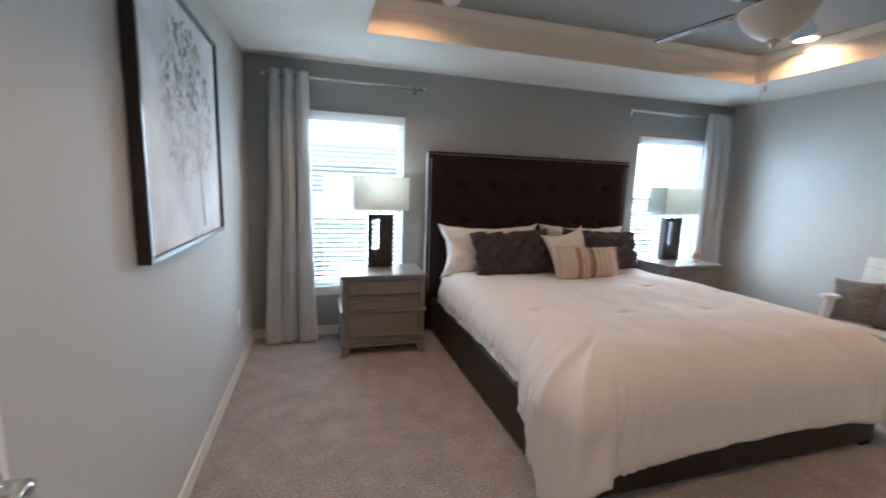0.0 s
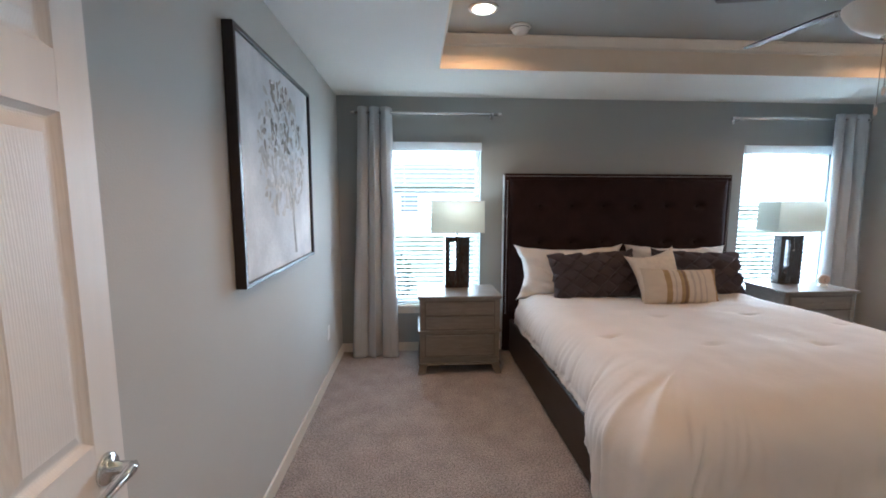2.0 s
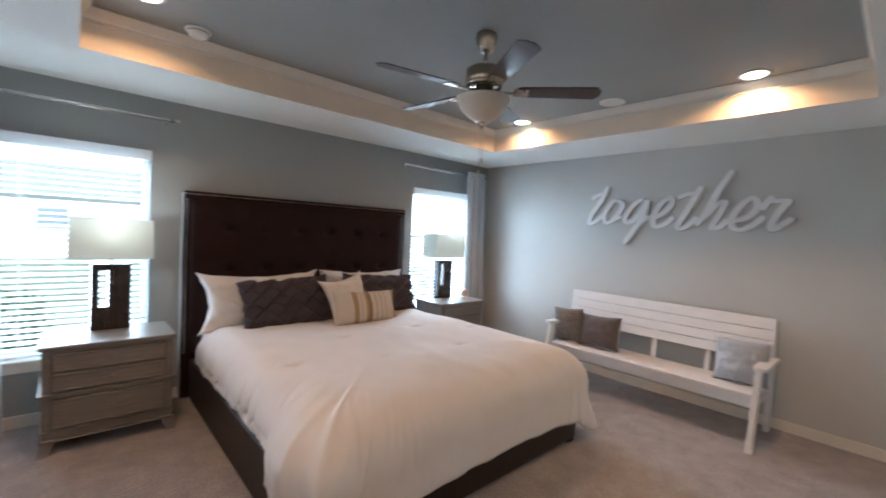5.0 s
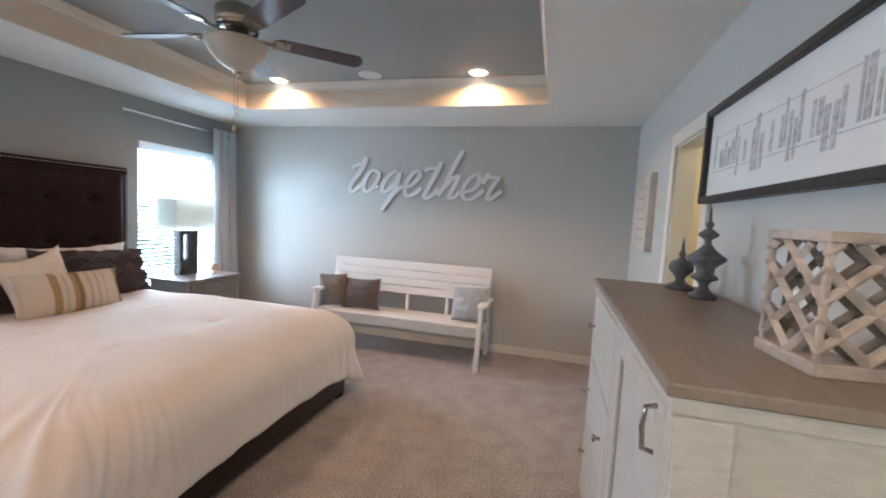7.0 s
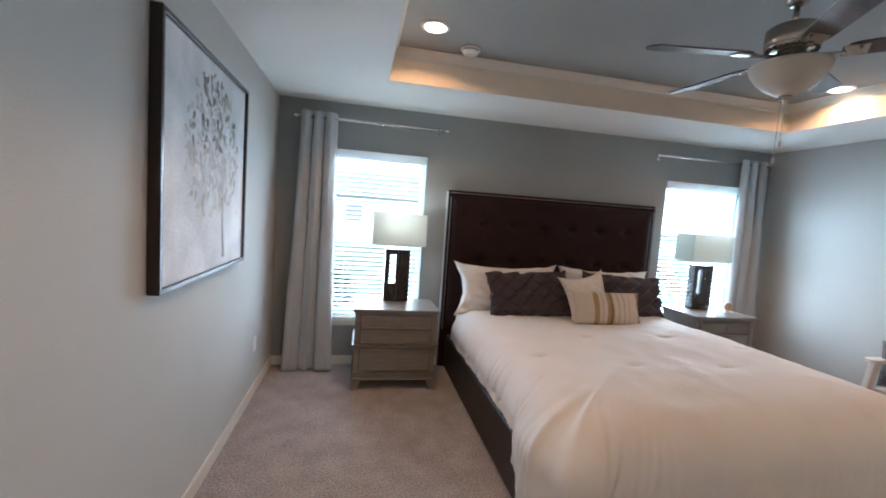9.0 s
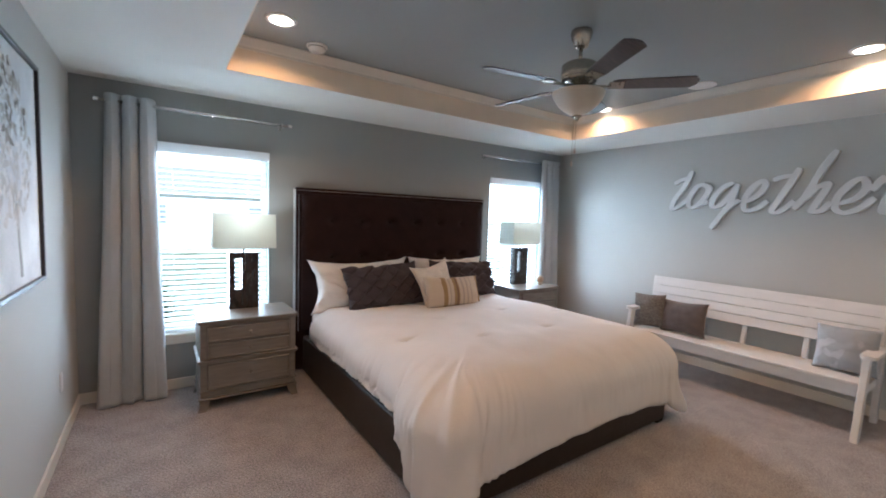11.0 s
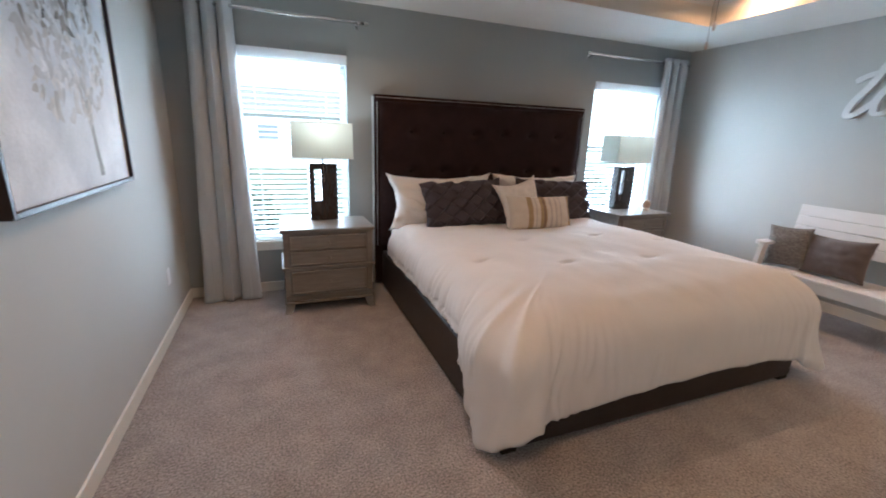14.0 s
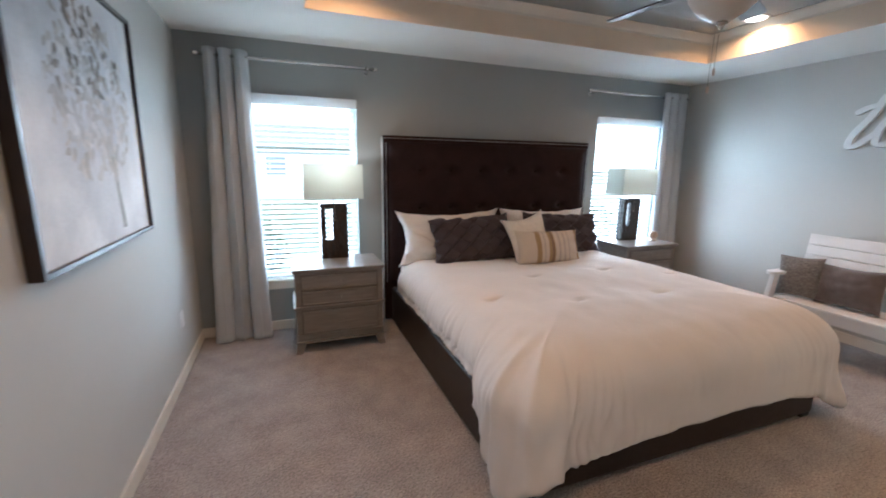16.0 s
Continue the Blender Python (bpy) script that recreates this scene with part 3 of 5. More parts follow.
# ---------- curtains and rods ----------
def rod(x0, x1, z=2.268, y=-0.095):
    r = thing("curtain_rod", "thin polished chrome curtain rod on wall brackets", "curtain rod", pose(0, 0, 0), "curtain rods")
    bm = bmesh.new()
    tube(bm, [(x0, y, z), (x1, y, z)], 0.013, 14)
    part("bar", bm, M_CHROME, r, smooth=True)
    for x, s in ((x0, -1), (x1, 1)):
        bm = turned([(0.010, 0), (0.017, 0.002), (0.017, 0.012), (0.012, 0.016), (0.017, 0.022), (0.016, 0.030), (0.004, 0.034)], 16,
                    pose(x, y, z, 0, 90 * s, 0))
        part("finial", bm, M_CHROME, r, smooth=True)
    for x in (x0 + 0.05, x1 - 0.05):
        bm = bmesh.new()
        box(bm, x - 0.013, x + 0.013, -0.006, 0.0, z - 0.035, z + 0.035, 0.002)
        box(bm, x - 0.006, x + 0.006, y, -0.006, z - 0.020, z - 0.010, 0.002)
        lathe(bm, [(0.015, -0.006), (0.015, 0.006)], 14, pose(x, y, z, 0, 90, 0))
        part("bracket", bm, M_CHROME, r)


def curtain(x_top, x_bot, folds, seed, flip=1):
    rnd = random.Random(seed)
    c = thing("curtain", "silver-grey grommet curtain panel gathered beside the window, touching the carpet", "curtain",
              pose(0, 0, 0), "curtains")
    bm = bmesh.new()
    cols, rows_n = folds * 32 + 1, 48
    zt = 2.31
    ph = [rnd.uniform(-0.35, 0.35) for _ in range(folds * 2 + 3)]
    rows = []
    for j in range(rows_n):
        v = j / (rows_n - 1)
        z = zt * (1 - v) + 0.006
        row = []
        for i in range(cols):
            u = i / (cols - 1)
            u += 0.045 * math.sin(2 * math.pi * u + seed)
            xa = x_top[0] + (x_top[1] - x_top[0]) * u
            xb = x_bot[0] + (x_bot[1] - x_bot[0]) * u
            w = v ** 1.3
            x = xa * (1 - w) + xb * w
            k = u * folds * 2
            f0 = int(k)
            wob = ph[f0] * (1 - (k - f0)) + ph[f0 + 1] * (k - f0)
            amp = 0.058 + 0.024 * v
            f = k / 2 + 0.22 * wob * w
            near = abs(f - round(f))
            s = 0.35 - 1.15 * abs(math.sin(math.pi * f)) ** 0.80 + 0.60 * math.exp(-(near / 0.09) ** 2)
            s += 0.20 * math.sin(math.pi * f * 3 + seed) * w
            y = -0.097 + amp * s - 0.020 * w
            x += 0.014 * math.cos(math.pi * k * 2 + 1.0) * (0.3 + w) + 0.006 * noise.noise(Vector((u * 9, v * 5, seed)))
            y += 0.010 * noise.noise(Vector((u * 7, v * 7, seed + 5))) * w
            if v > 0.955:
                q = (v - 0.955) / 0.045
                y -= 0.022 * q * (0.6 + 0.5 * noise.noise(Vector((u * 6, 1, seed))))
                z = 0.006 + 0.012 * abs(noise.noise(Vector((u * 11, 4, seed)))) + (1 - q) * 0.085
            row.append(bm.verts.new((x, min(y, -0.020), z)))
        rows.append(row)
    grid_faces(bm, rows)
    p = part("panel", bm, M_CURTAIN, c, smooth=True)
    md = p.modifiers.new("thickness", "SOLIDIFY")
    md.thickness, md.offset = 0.004, 0
    for k in range(folds * 2):
        u = (k + 0.5) / (folds * 2)
        x = x_top[0] + (x_top[1] - x_top[0]) * u
        bm = bmesh.new()
        n, m2 = 18, 6
        rings = []
        for a in range(n):
            t = 2 * math.pi * a / n
            rings.append([bm.verts.new((0.006 * math.sin(2 * math.pi * b / m2), (0.021 + 0.005 * math.cos(2 * math.pi * b / m2)) * math.cos(t),
                                        (0.021 + 0.005 * math.cos(2 * math.pi * b / m2)) * math.sin(t))) for b in range(m2)])
        for a in range(n):
            for b in range(m2):
                bm.faces.new((rings[a][b], rings[(a + 1) % n][b], rings[(a + 1) % n][(b + 1) % m2], rings[a][(b + 1) % m2]))
        bmesh.ops.transform(bm, matrix=pose(x, -0.097, 2.268, 0, 0, 35 if k % 2 else -35), verts=bm.verts)
        part("grommet", bm, M_CHROME, c, "dull metal grommet", smooth=True)


rod(0.176, 1.485)
rod(3.78, 5.14)
curtain((0.196, 0.506), (0.115, 0.545), 3, 3)
curtain((4.775, 5.12), (4.76, 5.20), 3, 8)


# ---------- tray ceiling fixtures ----------
for i, (cx, cy) in enumerate(CANS):
    d = thing("recessed_downlight", "lit round recessed downlight with white trim ring", "ceiling light", pose(cx, cy, TRAY_Z), "recessed downlights")
    part("trim_ring", turned([(0.068, -0.002), (0.072, -0.010), (0.090, -0.008), (0.095, -0.001)], 32), M_PLASTIC, d, smooth=True)
    part("lens", turned([(0.066, -0.011), (0.060, -0.014), (0.02, -0.016)], 32), M_CAN, d, "glowing warm white lens")

sp = thing("ceiling_speaker", "round white speaker grille flush in the tray ceiling", "speaker", pose(4.281, -2.29, TRAY_Z))
part("grille", turned([(0.098, -0.001), (0.098, -0.006), (0.09, -0.009), (0.01, -0.011)], 36), M_PLASTIC, sp)
part("rim", turned([(0.099, -0.001), (0.104, -0.001), (0.104, -0.007), (0.099, -0.009)], 36), M_PLASTIC, sp)

sm = thing("smoke_detector", "white round smoke detector on the tray ceiling", "smoke detector", pose(1.454, -1.012, TRAY_Z))
part("base", turned([(0.070, -0.001), (0.072, -0.012), (0.066, -0.016)], 32), M_PLASTIC, sm, smooth=True)
part("cover", turned([(0.060, -0.016), (0.060, -0.022), (0.052, -0.040), (0.030, -0.046), (0.005, -0.047)], 32), M_PLASTIC, sm, smooth=True)
part("vent_band", turned([(0.0605, -0.017), (0.0605, -0.021)], 32), M_DARK, sm)


def ceiling_fan():
    f = thing("ceiling_fan", "brushed-nickel ceiling fan, five dark blades and frosted bowl light", "ceiling fan", pose(2.69, -2.295, TRAY_Z) @ Matrix.Diagonal((1, 1, 1.05, 1)))
    part("canopy", turned([(0.062, -0.001), (0.066, -0.02), (0.060, -0.034), (0.060, -0.044), (0.048, -0.066), (0.042, -0.092), (0.018, -0.102)], 32), M_NICKEL, f, smooth=True)
    part("downrod", turned([(0.012, -0.09), (0.012, -0.19)], 14), M_NICKEL, f, smooth=True)
    part("motor_housing", turned([(0.03, -0.183), (0.095, -0.190), (0.108, -0.200), (0.110, -0.265), (0.106, -0.272), (0.109, -0.278), (0.100, -0.290), (0.05, -0.294)], 40),
         M_NICKEL, f, smooth=True)
    bm = bmesh.new()
    for k in range(24):
        box(bm, 0.088, 0.103, -0.004, 0.004, -0.2965, -0.2905, m=pose(0, 0, 0, 0, 0, 15 * k))
    part("vent_slots", bm, M_DARK, f)
    part("switch_housing", turned([(0.05, -0.294), (0.056, -0.300), (0.056, -0.335), (0.085, -0.345), (0.090, -0.352), (0.05, -0.356)], 32), M_NICKEL, f, smooth=True)
    prof = [(0.150, -0.352), (0.158, -0.356), (0.157, -0.368), (0.148, -0.390), (0.124, -0.425), (0.090, -0.455), (0.050, -0.480), (0.012, -0.490)]
    part("bowl", turned(prof, 44), M_BOWL, f, "frosted marbled glass bowl", smooth=True)
    part("finial", turned([(0.026, -0.488), (0.028, -0.495), (0.016, -0.502), (0.010, -0.508), (0.012, -0.514), (0.003, -0.521)], 20), M_NICKEL, f, smooth=True)
    for k in range(5):
        a = 24.5 + 72 * k
        m = pose(0, 0, -0.308, 0, 0, a)
        bm = bmesh.new()
        box(bm, 0.070, 0.190, -0.012, 0.012, -0.010, 0.0, 0.003, m=m @ pose(0, 0, 0, 0, 4, 0))
        box(bm, 0.175, 0.265, -0.040, 0.040, -0.016, -0.010, 0.004, m=m @ pose(0, 0, 0, -11, 0, 0))
        for dy in (-0.022, 0.022):
            lathe(bm, [(0.006, -0.019), (0.006, -0.015)], 8, m @ pose(0.235, dy, 0, -11, 0, 0))
        iron = part("blade_iron", bm, M_NICKEL, f)
        bm = bmesh.new()
        n = 18
        top, bot = [], []
        for j in range(n + 1):
            u = j / n
            x = 0.195 + 0.475 * u
            hw = 0.050 + 0.012 * u
            if u > 0.93:
                hw *= math.sqrt(max(0.0, 1 - ((u - 0.93) / 0.075) ** 2))
            if u < 0.06:
                hw *= 0.75 + 0.25 * u / 0.06
            top.append([bm.verts.new((x, -hw, -0.004)), bm.verts.new((x, hw, -0.004))])
            bot.append([bm.verts.new((x, -hw, -0.010)), bm.verts.new((x, hw, -0.010))])
        for j in range(n):
            bm.faces.new((top[j][0], top[j + 1][0], top[j + 1][1], top[j][1]))
            bm.faces.new((bot[j][1], bot[j + 1][1], bot[j + 1][0], bot[j][0]))
            for e in (0, 1):
                bm.faces.new((top[j][e], bot[j][e], bot[j + 1][e], top[j + 1][e]))
        bm.faces.new((top[0][0], top[0][1], bot[0][1], bot[0][0]))
        bm.faces.new((top[n][1], top[n][0], bot[n][0], bot[n][1]))
        bmesh.ops.transform(bm, matrix=m @ pose(0, 0, 0, -11, 0, 0), verts=bm.verts)
        part("blade", bm, M_BLADE, f)
    for ang, zb, tone in ((40, -0.655, M_COPPER), (47, -0.735, M_COPPER)):
        x, y = 0.142 * math.cos(radians(ang)), 0.142 * math.sin(radians(ang))
        bm = bmesh.new()
        tube(bm, [(x * 0.33, y * 0.33, -0.325), (x * 0.8, y * 0.8, -0.338), (x, y, -0.35), (x, y, zb)], 0.0015, 6)
        ch = part("pull_chain", bm, M_NICKEL, f)
        part("pull_knob", turned([(0.002, zb), (0.006, zb - 0.006), (0.008, zb - 0.022), (0.005, zb - 0.034), (0.001, zb - 0.037)], 12, pose(x, y, 0)), M_COPPER, ch,
             "small wooden pull", smooth=True)


ceiling_fan()


# ---------- the bed ----------
def headboard(parent):
    x0, x1, zt, yb, yf = -1.104, 1.124, 1.735, -0.022, -0.112
    bm = bmesh.new()
    box(bm, x0, x1, yf, yb, 0.02, zt, 0.014, 3)
    hb = part("headboard", bm, M_VELVET, parent, "button-tufted dark brown velvet headboard with nailhead trim", smooth=False)
    # Pale strips: window light on the velvet edges put into the colour.
    for xa, xb in ((x0 - 0.0035, x0), (x1, x1 + 0.0035)):
        part("lit_edge", boxes((xa, xb, yf + 0.016, yb - 0.004, 0.04, zt - 0.016)), M_LIT_EDGE, hb, "headboard edge painted pale for the window light on it")
    # padded front panel with a tuft at each button
    bx = [-0.765 + 0.309 * k for k in range(6)]
    bz = (1.432, 1.085, 0.74)
    bm = bmesh.new()
    nx, nz = 150, 84
    rows = []
    for j in range(nz + 1):
        z = 0.40 + (zt - 0.055 - 0.40) * j / nz
        row = []
        for i in range(nx + 1):
            x = (x0 + 0.05) + (x1 - x0 - 0.10) * i / nx
            e = min(i, nx - i, nz - j, 8) / 8
            y = yf - 0.004 - 0.036 * math.sqrt(max(0.0, 1 - (1 - e) ** 2))
            for cz in bz:
                for cx in bx:
                    d2 = ((x - cx) / 0.040) ** 2 + ((z - cz) / 0.028) ** 2
                    if d2 < 14:
                        y += 0.036 * math.exp(-d2 * 0.6)
                    dx, dz = abs(x - cx), abs(z - cz)
                    if dx < 0.16 and dz < 0.02:
                        y += 0.0035 * math.exp(-(dz / 0.008) ** 2) * (1 - dx / 0.16)
            row.append(bm.verts.new((x, y, z)))
        rows.append(row)
    grid_faces(bm, rows)
    rim = [rows[0][i] for i in range(nx + 1)] + [rows[j][nx] for j in range(1, nz + 1)] + [rows[nz][i] for i in range(nx - 1, -1, -1)] + [rows[j][0] for j in range(nz - 1, 0, -1)]
    back = [bm.verts.new((v.co.x, yf + 0.002, v.co.z)) for v in rim]
    for k in range(len(rim)):
        bm.faces.new((rim[k], rim[(k + 1) % len(rim)], back[(k + 1) % len(rim)], back[k]))
    part("tufted_panel", bm, M_VELVET, hb, smooth=True)
    # Buttons coloured darker than the velvet, painting in the shade of the tufts.
    for cz in bz[:2]:
        for cx in bx:
            bm = bmesh.new()
            lathe(bm, [(0.014, 0.0), (0.013, 0.006), (0.008, 0.010), (0.001, 0.011)], 12, pose(cx, yf - 0.001, cz, 90, 0, 0))
            part("button", bm, M_BUTTON_SHADE, hb, smooth=True)
    # nailheads along the top and both sides
    nm = finish("nailhead", turned([(0.0060, 0.0), (0.0055, 0.0030), (0.0035, 0.005), (0.0005, 0.006)], 10), M_NAIL, True)
    pts = [(x0 + 0.024 + (x1 - x0 - 0.048) * k / 98, zt - 0.024) for k in range(99)]
    for s in (x0 + 0.024, x1 - 0.024):
        pts += [(s, 0.40 + (zt - 0.072 - 0.40) * k / 58) for k in range(59)]
    for x, z in pts:
        o = new("nailhead", nm)
        o.parent = hb
        o.matrix_basis = pose(x, yf - 0.001, z, 90, 0, 0)


BED_X, FOOT_Y, RAIL = 2.662, -2.455, 1.040


def bed():
    b = thing("bed", "king bed with dark brown tufted headboard and upholstered rails", "bed", pose(BED_X, 0, 0))
    headboard(b)
    bm = bmesh.new()
    box(bm, -RAIL, -RAIL + 0.06, FOOT_Y + 0.03, -0.115, 0.014, 0.345, 0.018, 3)
    part("side_rail", bm, M_LEATHER, b)
    bm = bmesh.new()
    box(bm, RAIL - 0.06, RAIL, FOOT_Y + 0.03, -0.115, 0.014, 0.345, 0.018, 3)
    part("side_rail", bm, M_LEATHER, b)
    bm = bmesh.new()
    box(bm, -RAIL + 0.005, RAIL - 0.005, FOOT_Y - 0.016, FOOT_Y + 0.03, 0.022, 0.345, 0.018, 3)
    part("foot_rail", bm, M_LEATHER, b)
    for x in (-RAIL + 0.055, RAIL - 0.055):
        for y in (FOOT_Y + 0.03, -0.30):
            part("foot", boxes((x - 0.04, x + 0.04, y - 0.04, y + 0.04, 0.0, 0.06, 0.004)), M_ESPRESSO, b)
    bm = bmesh.new()
    box(bm, -0.965, 0.965, FOOT_Y + 0.05, -0.13, 0.20, 0.575, 0.05, 4)
    part("mattress", bm, M_LINEN, b, "white mattress", smooth=True)


bed()


def ease(t):
    t = max(0.0, min(1.0, t))
    return t * t * (3 - 2 * t)


def along(table, s):
    """Eased value at s from a table of (place, value)."""
    for (a, va), (b, vb) in zip(table, table[1:]):
        if s <= b:
            return va + (vb - va) * ease((s - a) / (b - a))
    return table[-1][1]


def duvet():
    """Comforter laid over the mattress: its hem rests above the side rails, hangs over the foot rail and falls to the carpet at the corners."""
    bm = bmesh.new()
    y_head, y_foot, x_left, x_right, rc, zt = -0.33, -2.495, -1.036, 1.140, 0.13, 0.640
    side = y_head - (y_foot + rc)
    arc = rc * math.pi / 2
    foot = x_right - x_left - 2 * rc
    total = 2 * side + 2 * arc + foot
    c1, c2 = side + arc / 2, side + 1.5 * arc + foot
    hems = [(0, 0.355), (side * 0.5, 0.358), (side - 0.36, 0.362), (side - 0.29, 0.27), (side - 0.17, 0.215), (side - 0.06, 0.095), (side + 0.015, 0.018), (side + 0.055, 0.028),
            (side + 0.13, 0.120), (c1 + 0.12, 0.18), (side + arc + 0.30, 0.19), (side + arc + 0.9, 0.222), (side + arc + foot - 0.35, 0.215), (c2 - 0.16, 0.165), (c2, 0.075), (c2 + 0.16, 0.18),
            (c2 + 0.5, 0.27), (total, 0.28)]
    flares = [(0, 0.0), (c1 - 0.3, 0.0), (c1, 0.018), (c1 + 0.3, 0.010), (side + arc + foot, 0.010), (c2, 0.085), (total, 0.040)]
    bulges = [(0, 0.0), (side - 0.37, 0.0), (side - 0.27, 0.062), (side - 0.05, 0.066), (c1, 0.070), (c1 + 0.22, 0.030), (side + arc + foot, 0.028), (c2, 0.040), (total, 0.0)]
    tufts = [(-0.26, -1.30), (0.40, -1.28), (-0.28, -1.84), (0.36, -1.86), (-0.74, -1.58), (0.80, -1.55)]
    spine_y = y_foot + 0.95

    def outline(q, inset, radius):
        """Rounded edge of the comforter seen from above, drawn in by an inset, and its outward direction."""
        x0, x1, y0 = x_left + inset + radius, x_right - inset - radius, y_foot + inset + radius
        if q < side:
            return x0 - radius, y_head + (y0 - y_head) * q / side, -1.0, 0.0
        q -= side
        if q < arc:
            a = math.pi + q / rc
            return x0 + radius * math.cos(a), y0 + radius * math.sin(a), math.cos(a), math.sin(a)
        q -= arc
        if q < foot:
            return x0 + (x1 - x0) * q / foot, y0 - radius, 0.0, -1.0
        q -= foot
        if q < arc:
            a = 1.5 * math.pi + q / rc
            return x1 + radius * math.cos(a), y0 + radius * math.sin(a), math.cos(a), math.sin(a)
        return x1 + radius, y0 + (y_head - y0) * (q - arc) / side, 1.0, 0.0

    n_s, n_top, n_turn, n_drop = 560, 36, 14, 18
    rows = []
    for i in range(n_s + 1):
        q = total * i / n_s
        ex, ey, ox, oy = outline(q, 0.0, rc)
        h = along(hems, q) + 0.010 * noise.noise(Vector((q * 9, 2.0, 0.5)))
        h = max(h, 0.012)
        flare = along(flares, q)
        corner = math.exp(-((q - c1 + 0.02) / 0.34) ** 2) + 0.30 * math.exp(-((q - c2) / 0.28) ** 2)
        drop = zt - h
        r = min(0.215, 0.88 * drop)
        bx, by, _, _ = outline(q, 0.215, 0.06)
        bulge = along(bulges, q)
        cx, cy = 0.0, max(by, spine_y)
        row = []
        for k in range(n_top + n_turn + n_drop + 1):
            if k <= n_top:
                f = k / n_top
                x, y, z = cx + (bx - cx) * f, cy + (by - cy) * f, zt
                out, down = 0.0, 0.0
            elif k <= n_top + n_turn:
                a = (k - n_top) / n_turn * math.pi / 2
                w = math.sin(a)
                x, y, z = bx + (ex + ox * bulge - bx) * w, by + (ey + oy * bulge - by) * w, zt - r * (1 - math.cos(a))
                out, down = math.sin(a), (1 - math.cos(a))
            else:
                u = (k - n_top - n_turn) / n_drop
                g = bulge + flare * ease(u)
                x, y, z = ex + ox * g, ey + oy * g, zt - r - (drop - r) * u
                out, down = 1.0, 1.0
                tuck = max(0.0, (u - 0.86) / 0.14)
                x, y = x - ox * 0.018 * tuck ** 2, y - oy * 0.018 * tuck ** 2
            # loft of the filling over the whole top, fading into the turned edge
            edge = min(x - x_left, x_right - x, y - y_foot)
            loft = ease(edge / 0.60)
            z += 0.055 * loft * ease((-0.55 - y) / 0.8) + 0.030 * ease((x - 0.45) / 0.45) * (1 - down) + (1 - down) * (0.016 * noise.noise(Vector((x * 2.1, y * 2.1, 0.3))) + 0.006 * noise.noise(Vector((x * 7, y * 6, 1.3))))
            for tx, ty in tufts:
                d2 = ((x - tx) / 0.050) ** 2 + ((y - ty) / 0.020) ** 2
                if d2 < 12 and out < 0.3:
                    z -= 0.022 * math.exp(-d2)
                g2 = (x - tx) ** 2 + (y - ty) ** 2
                if g2 < 0.04 and out < 0.3:
                    z -= 0.006 * math.exp(-g2 / 0.008)
            # gathers: long creases fanning from the corner, small puckers elsewhere
            reach = k / (n_top + n_turn + n_drop)
            sway = q + 0.05 * noise.noise(Vector((q * 3, reach * 4, 8)))
            crease = 0.5 - abs(noise.noise(Vector((sway * 8.5, reach * 1.8, 4)))) * 1.9
            small = 0.4 - abs(noise.noise(Vector((sway * 17, reach * 3.0, 9)))) * 1.6
            swell = noise.noise(Vector((sway * 4.2, reach * 2.0, 14)))
            pull = ease((reach - 0.40) / 0.38)
            amp = corner * pull
            push = amp * (0.052 * crease + 0.030 * small + 0.022 * swell + 0.004)
            push = max(push, -0.012) if reach > 0.6 else push
            plain = (1 - min(1.0, corner)) * ease((reach - 0.50) / 0.35)
            push += plain * ((0.024 if q < side else 0.004) * small + (0.012 if q < side else 0.007) * swell)
            x, y = x + ox * push * (0.25 + 0.75 * out), y + oy * push * (0.25 + 0.75 * out)
            z += push * 0.75 * (1 - out)
            row.append(bm.verts.new((x, y, max(z, 0.012))))
        rows.append(row)
    grid_faces(bm, rows)
    bmesh.ops.remove_doubles(bm, verts=bm.verts, dist=0.0004)
    stitches = []
    for tx, ty in tufts:
        v = min(bm.verts, key=lambda w: (w.co.x - tx) ** 2 + (w.co.y - ty) ** 2 - w.co.z * 0.001)
        stitches.append((tx, ty, v.co.z))
    d = solid("duvet", bm, M_DUVET, "puffy white tufted comforter, its corners hanging to the carpet", "bedding", smooth=True,
              m=pose(BED_X, 0, 0))
    md = d.modifiers.new("thickness", "SOLIDIFY")
    md.thickness, md.offset = 0.026, -1
    for k, (tx, ty, tz) in enumerate(stitches):
        bm = bmesh.new()
        tube(bm, [(-0.018, 0, 0.001), (-0.008, 0.001, 0.005), (0.008, -0.001, 0.005), (0.018, 0, 0.001)], 0.0022, 6)
        bmesh.ops.transform(bm, matrix=pose(tx, ty, tz, 0, 0, 12 * math.sin(k * 2.1)), verts=bm.verts)
        part("tuft_stitch", bm, M_STITCH, d, "ecru thread stitch")
    return d


duvet()


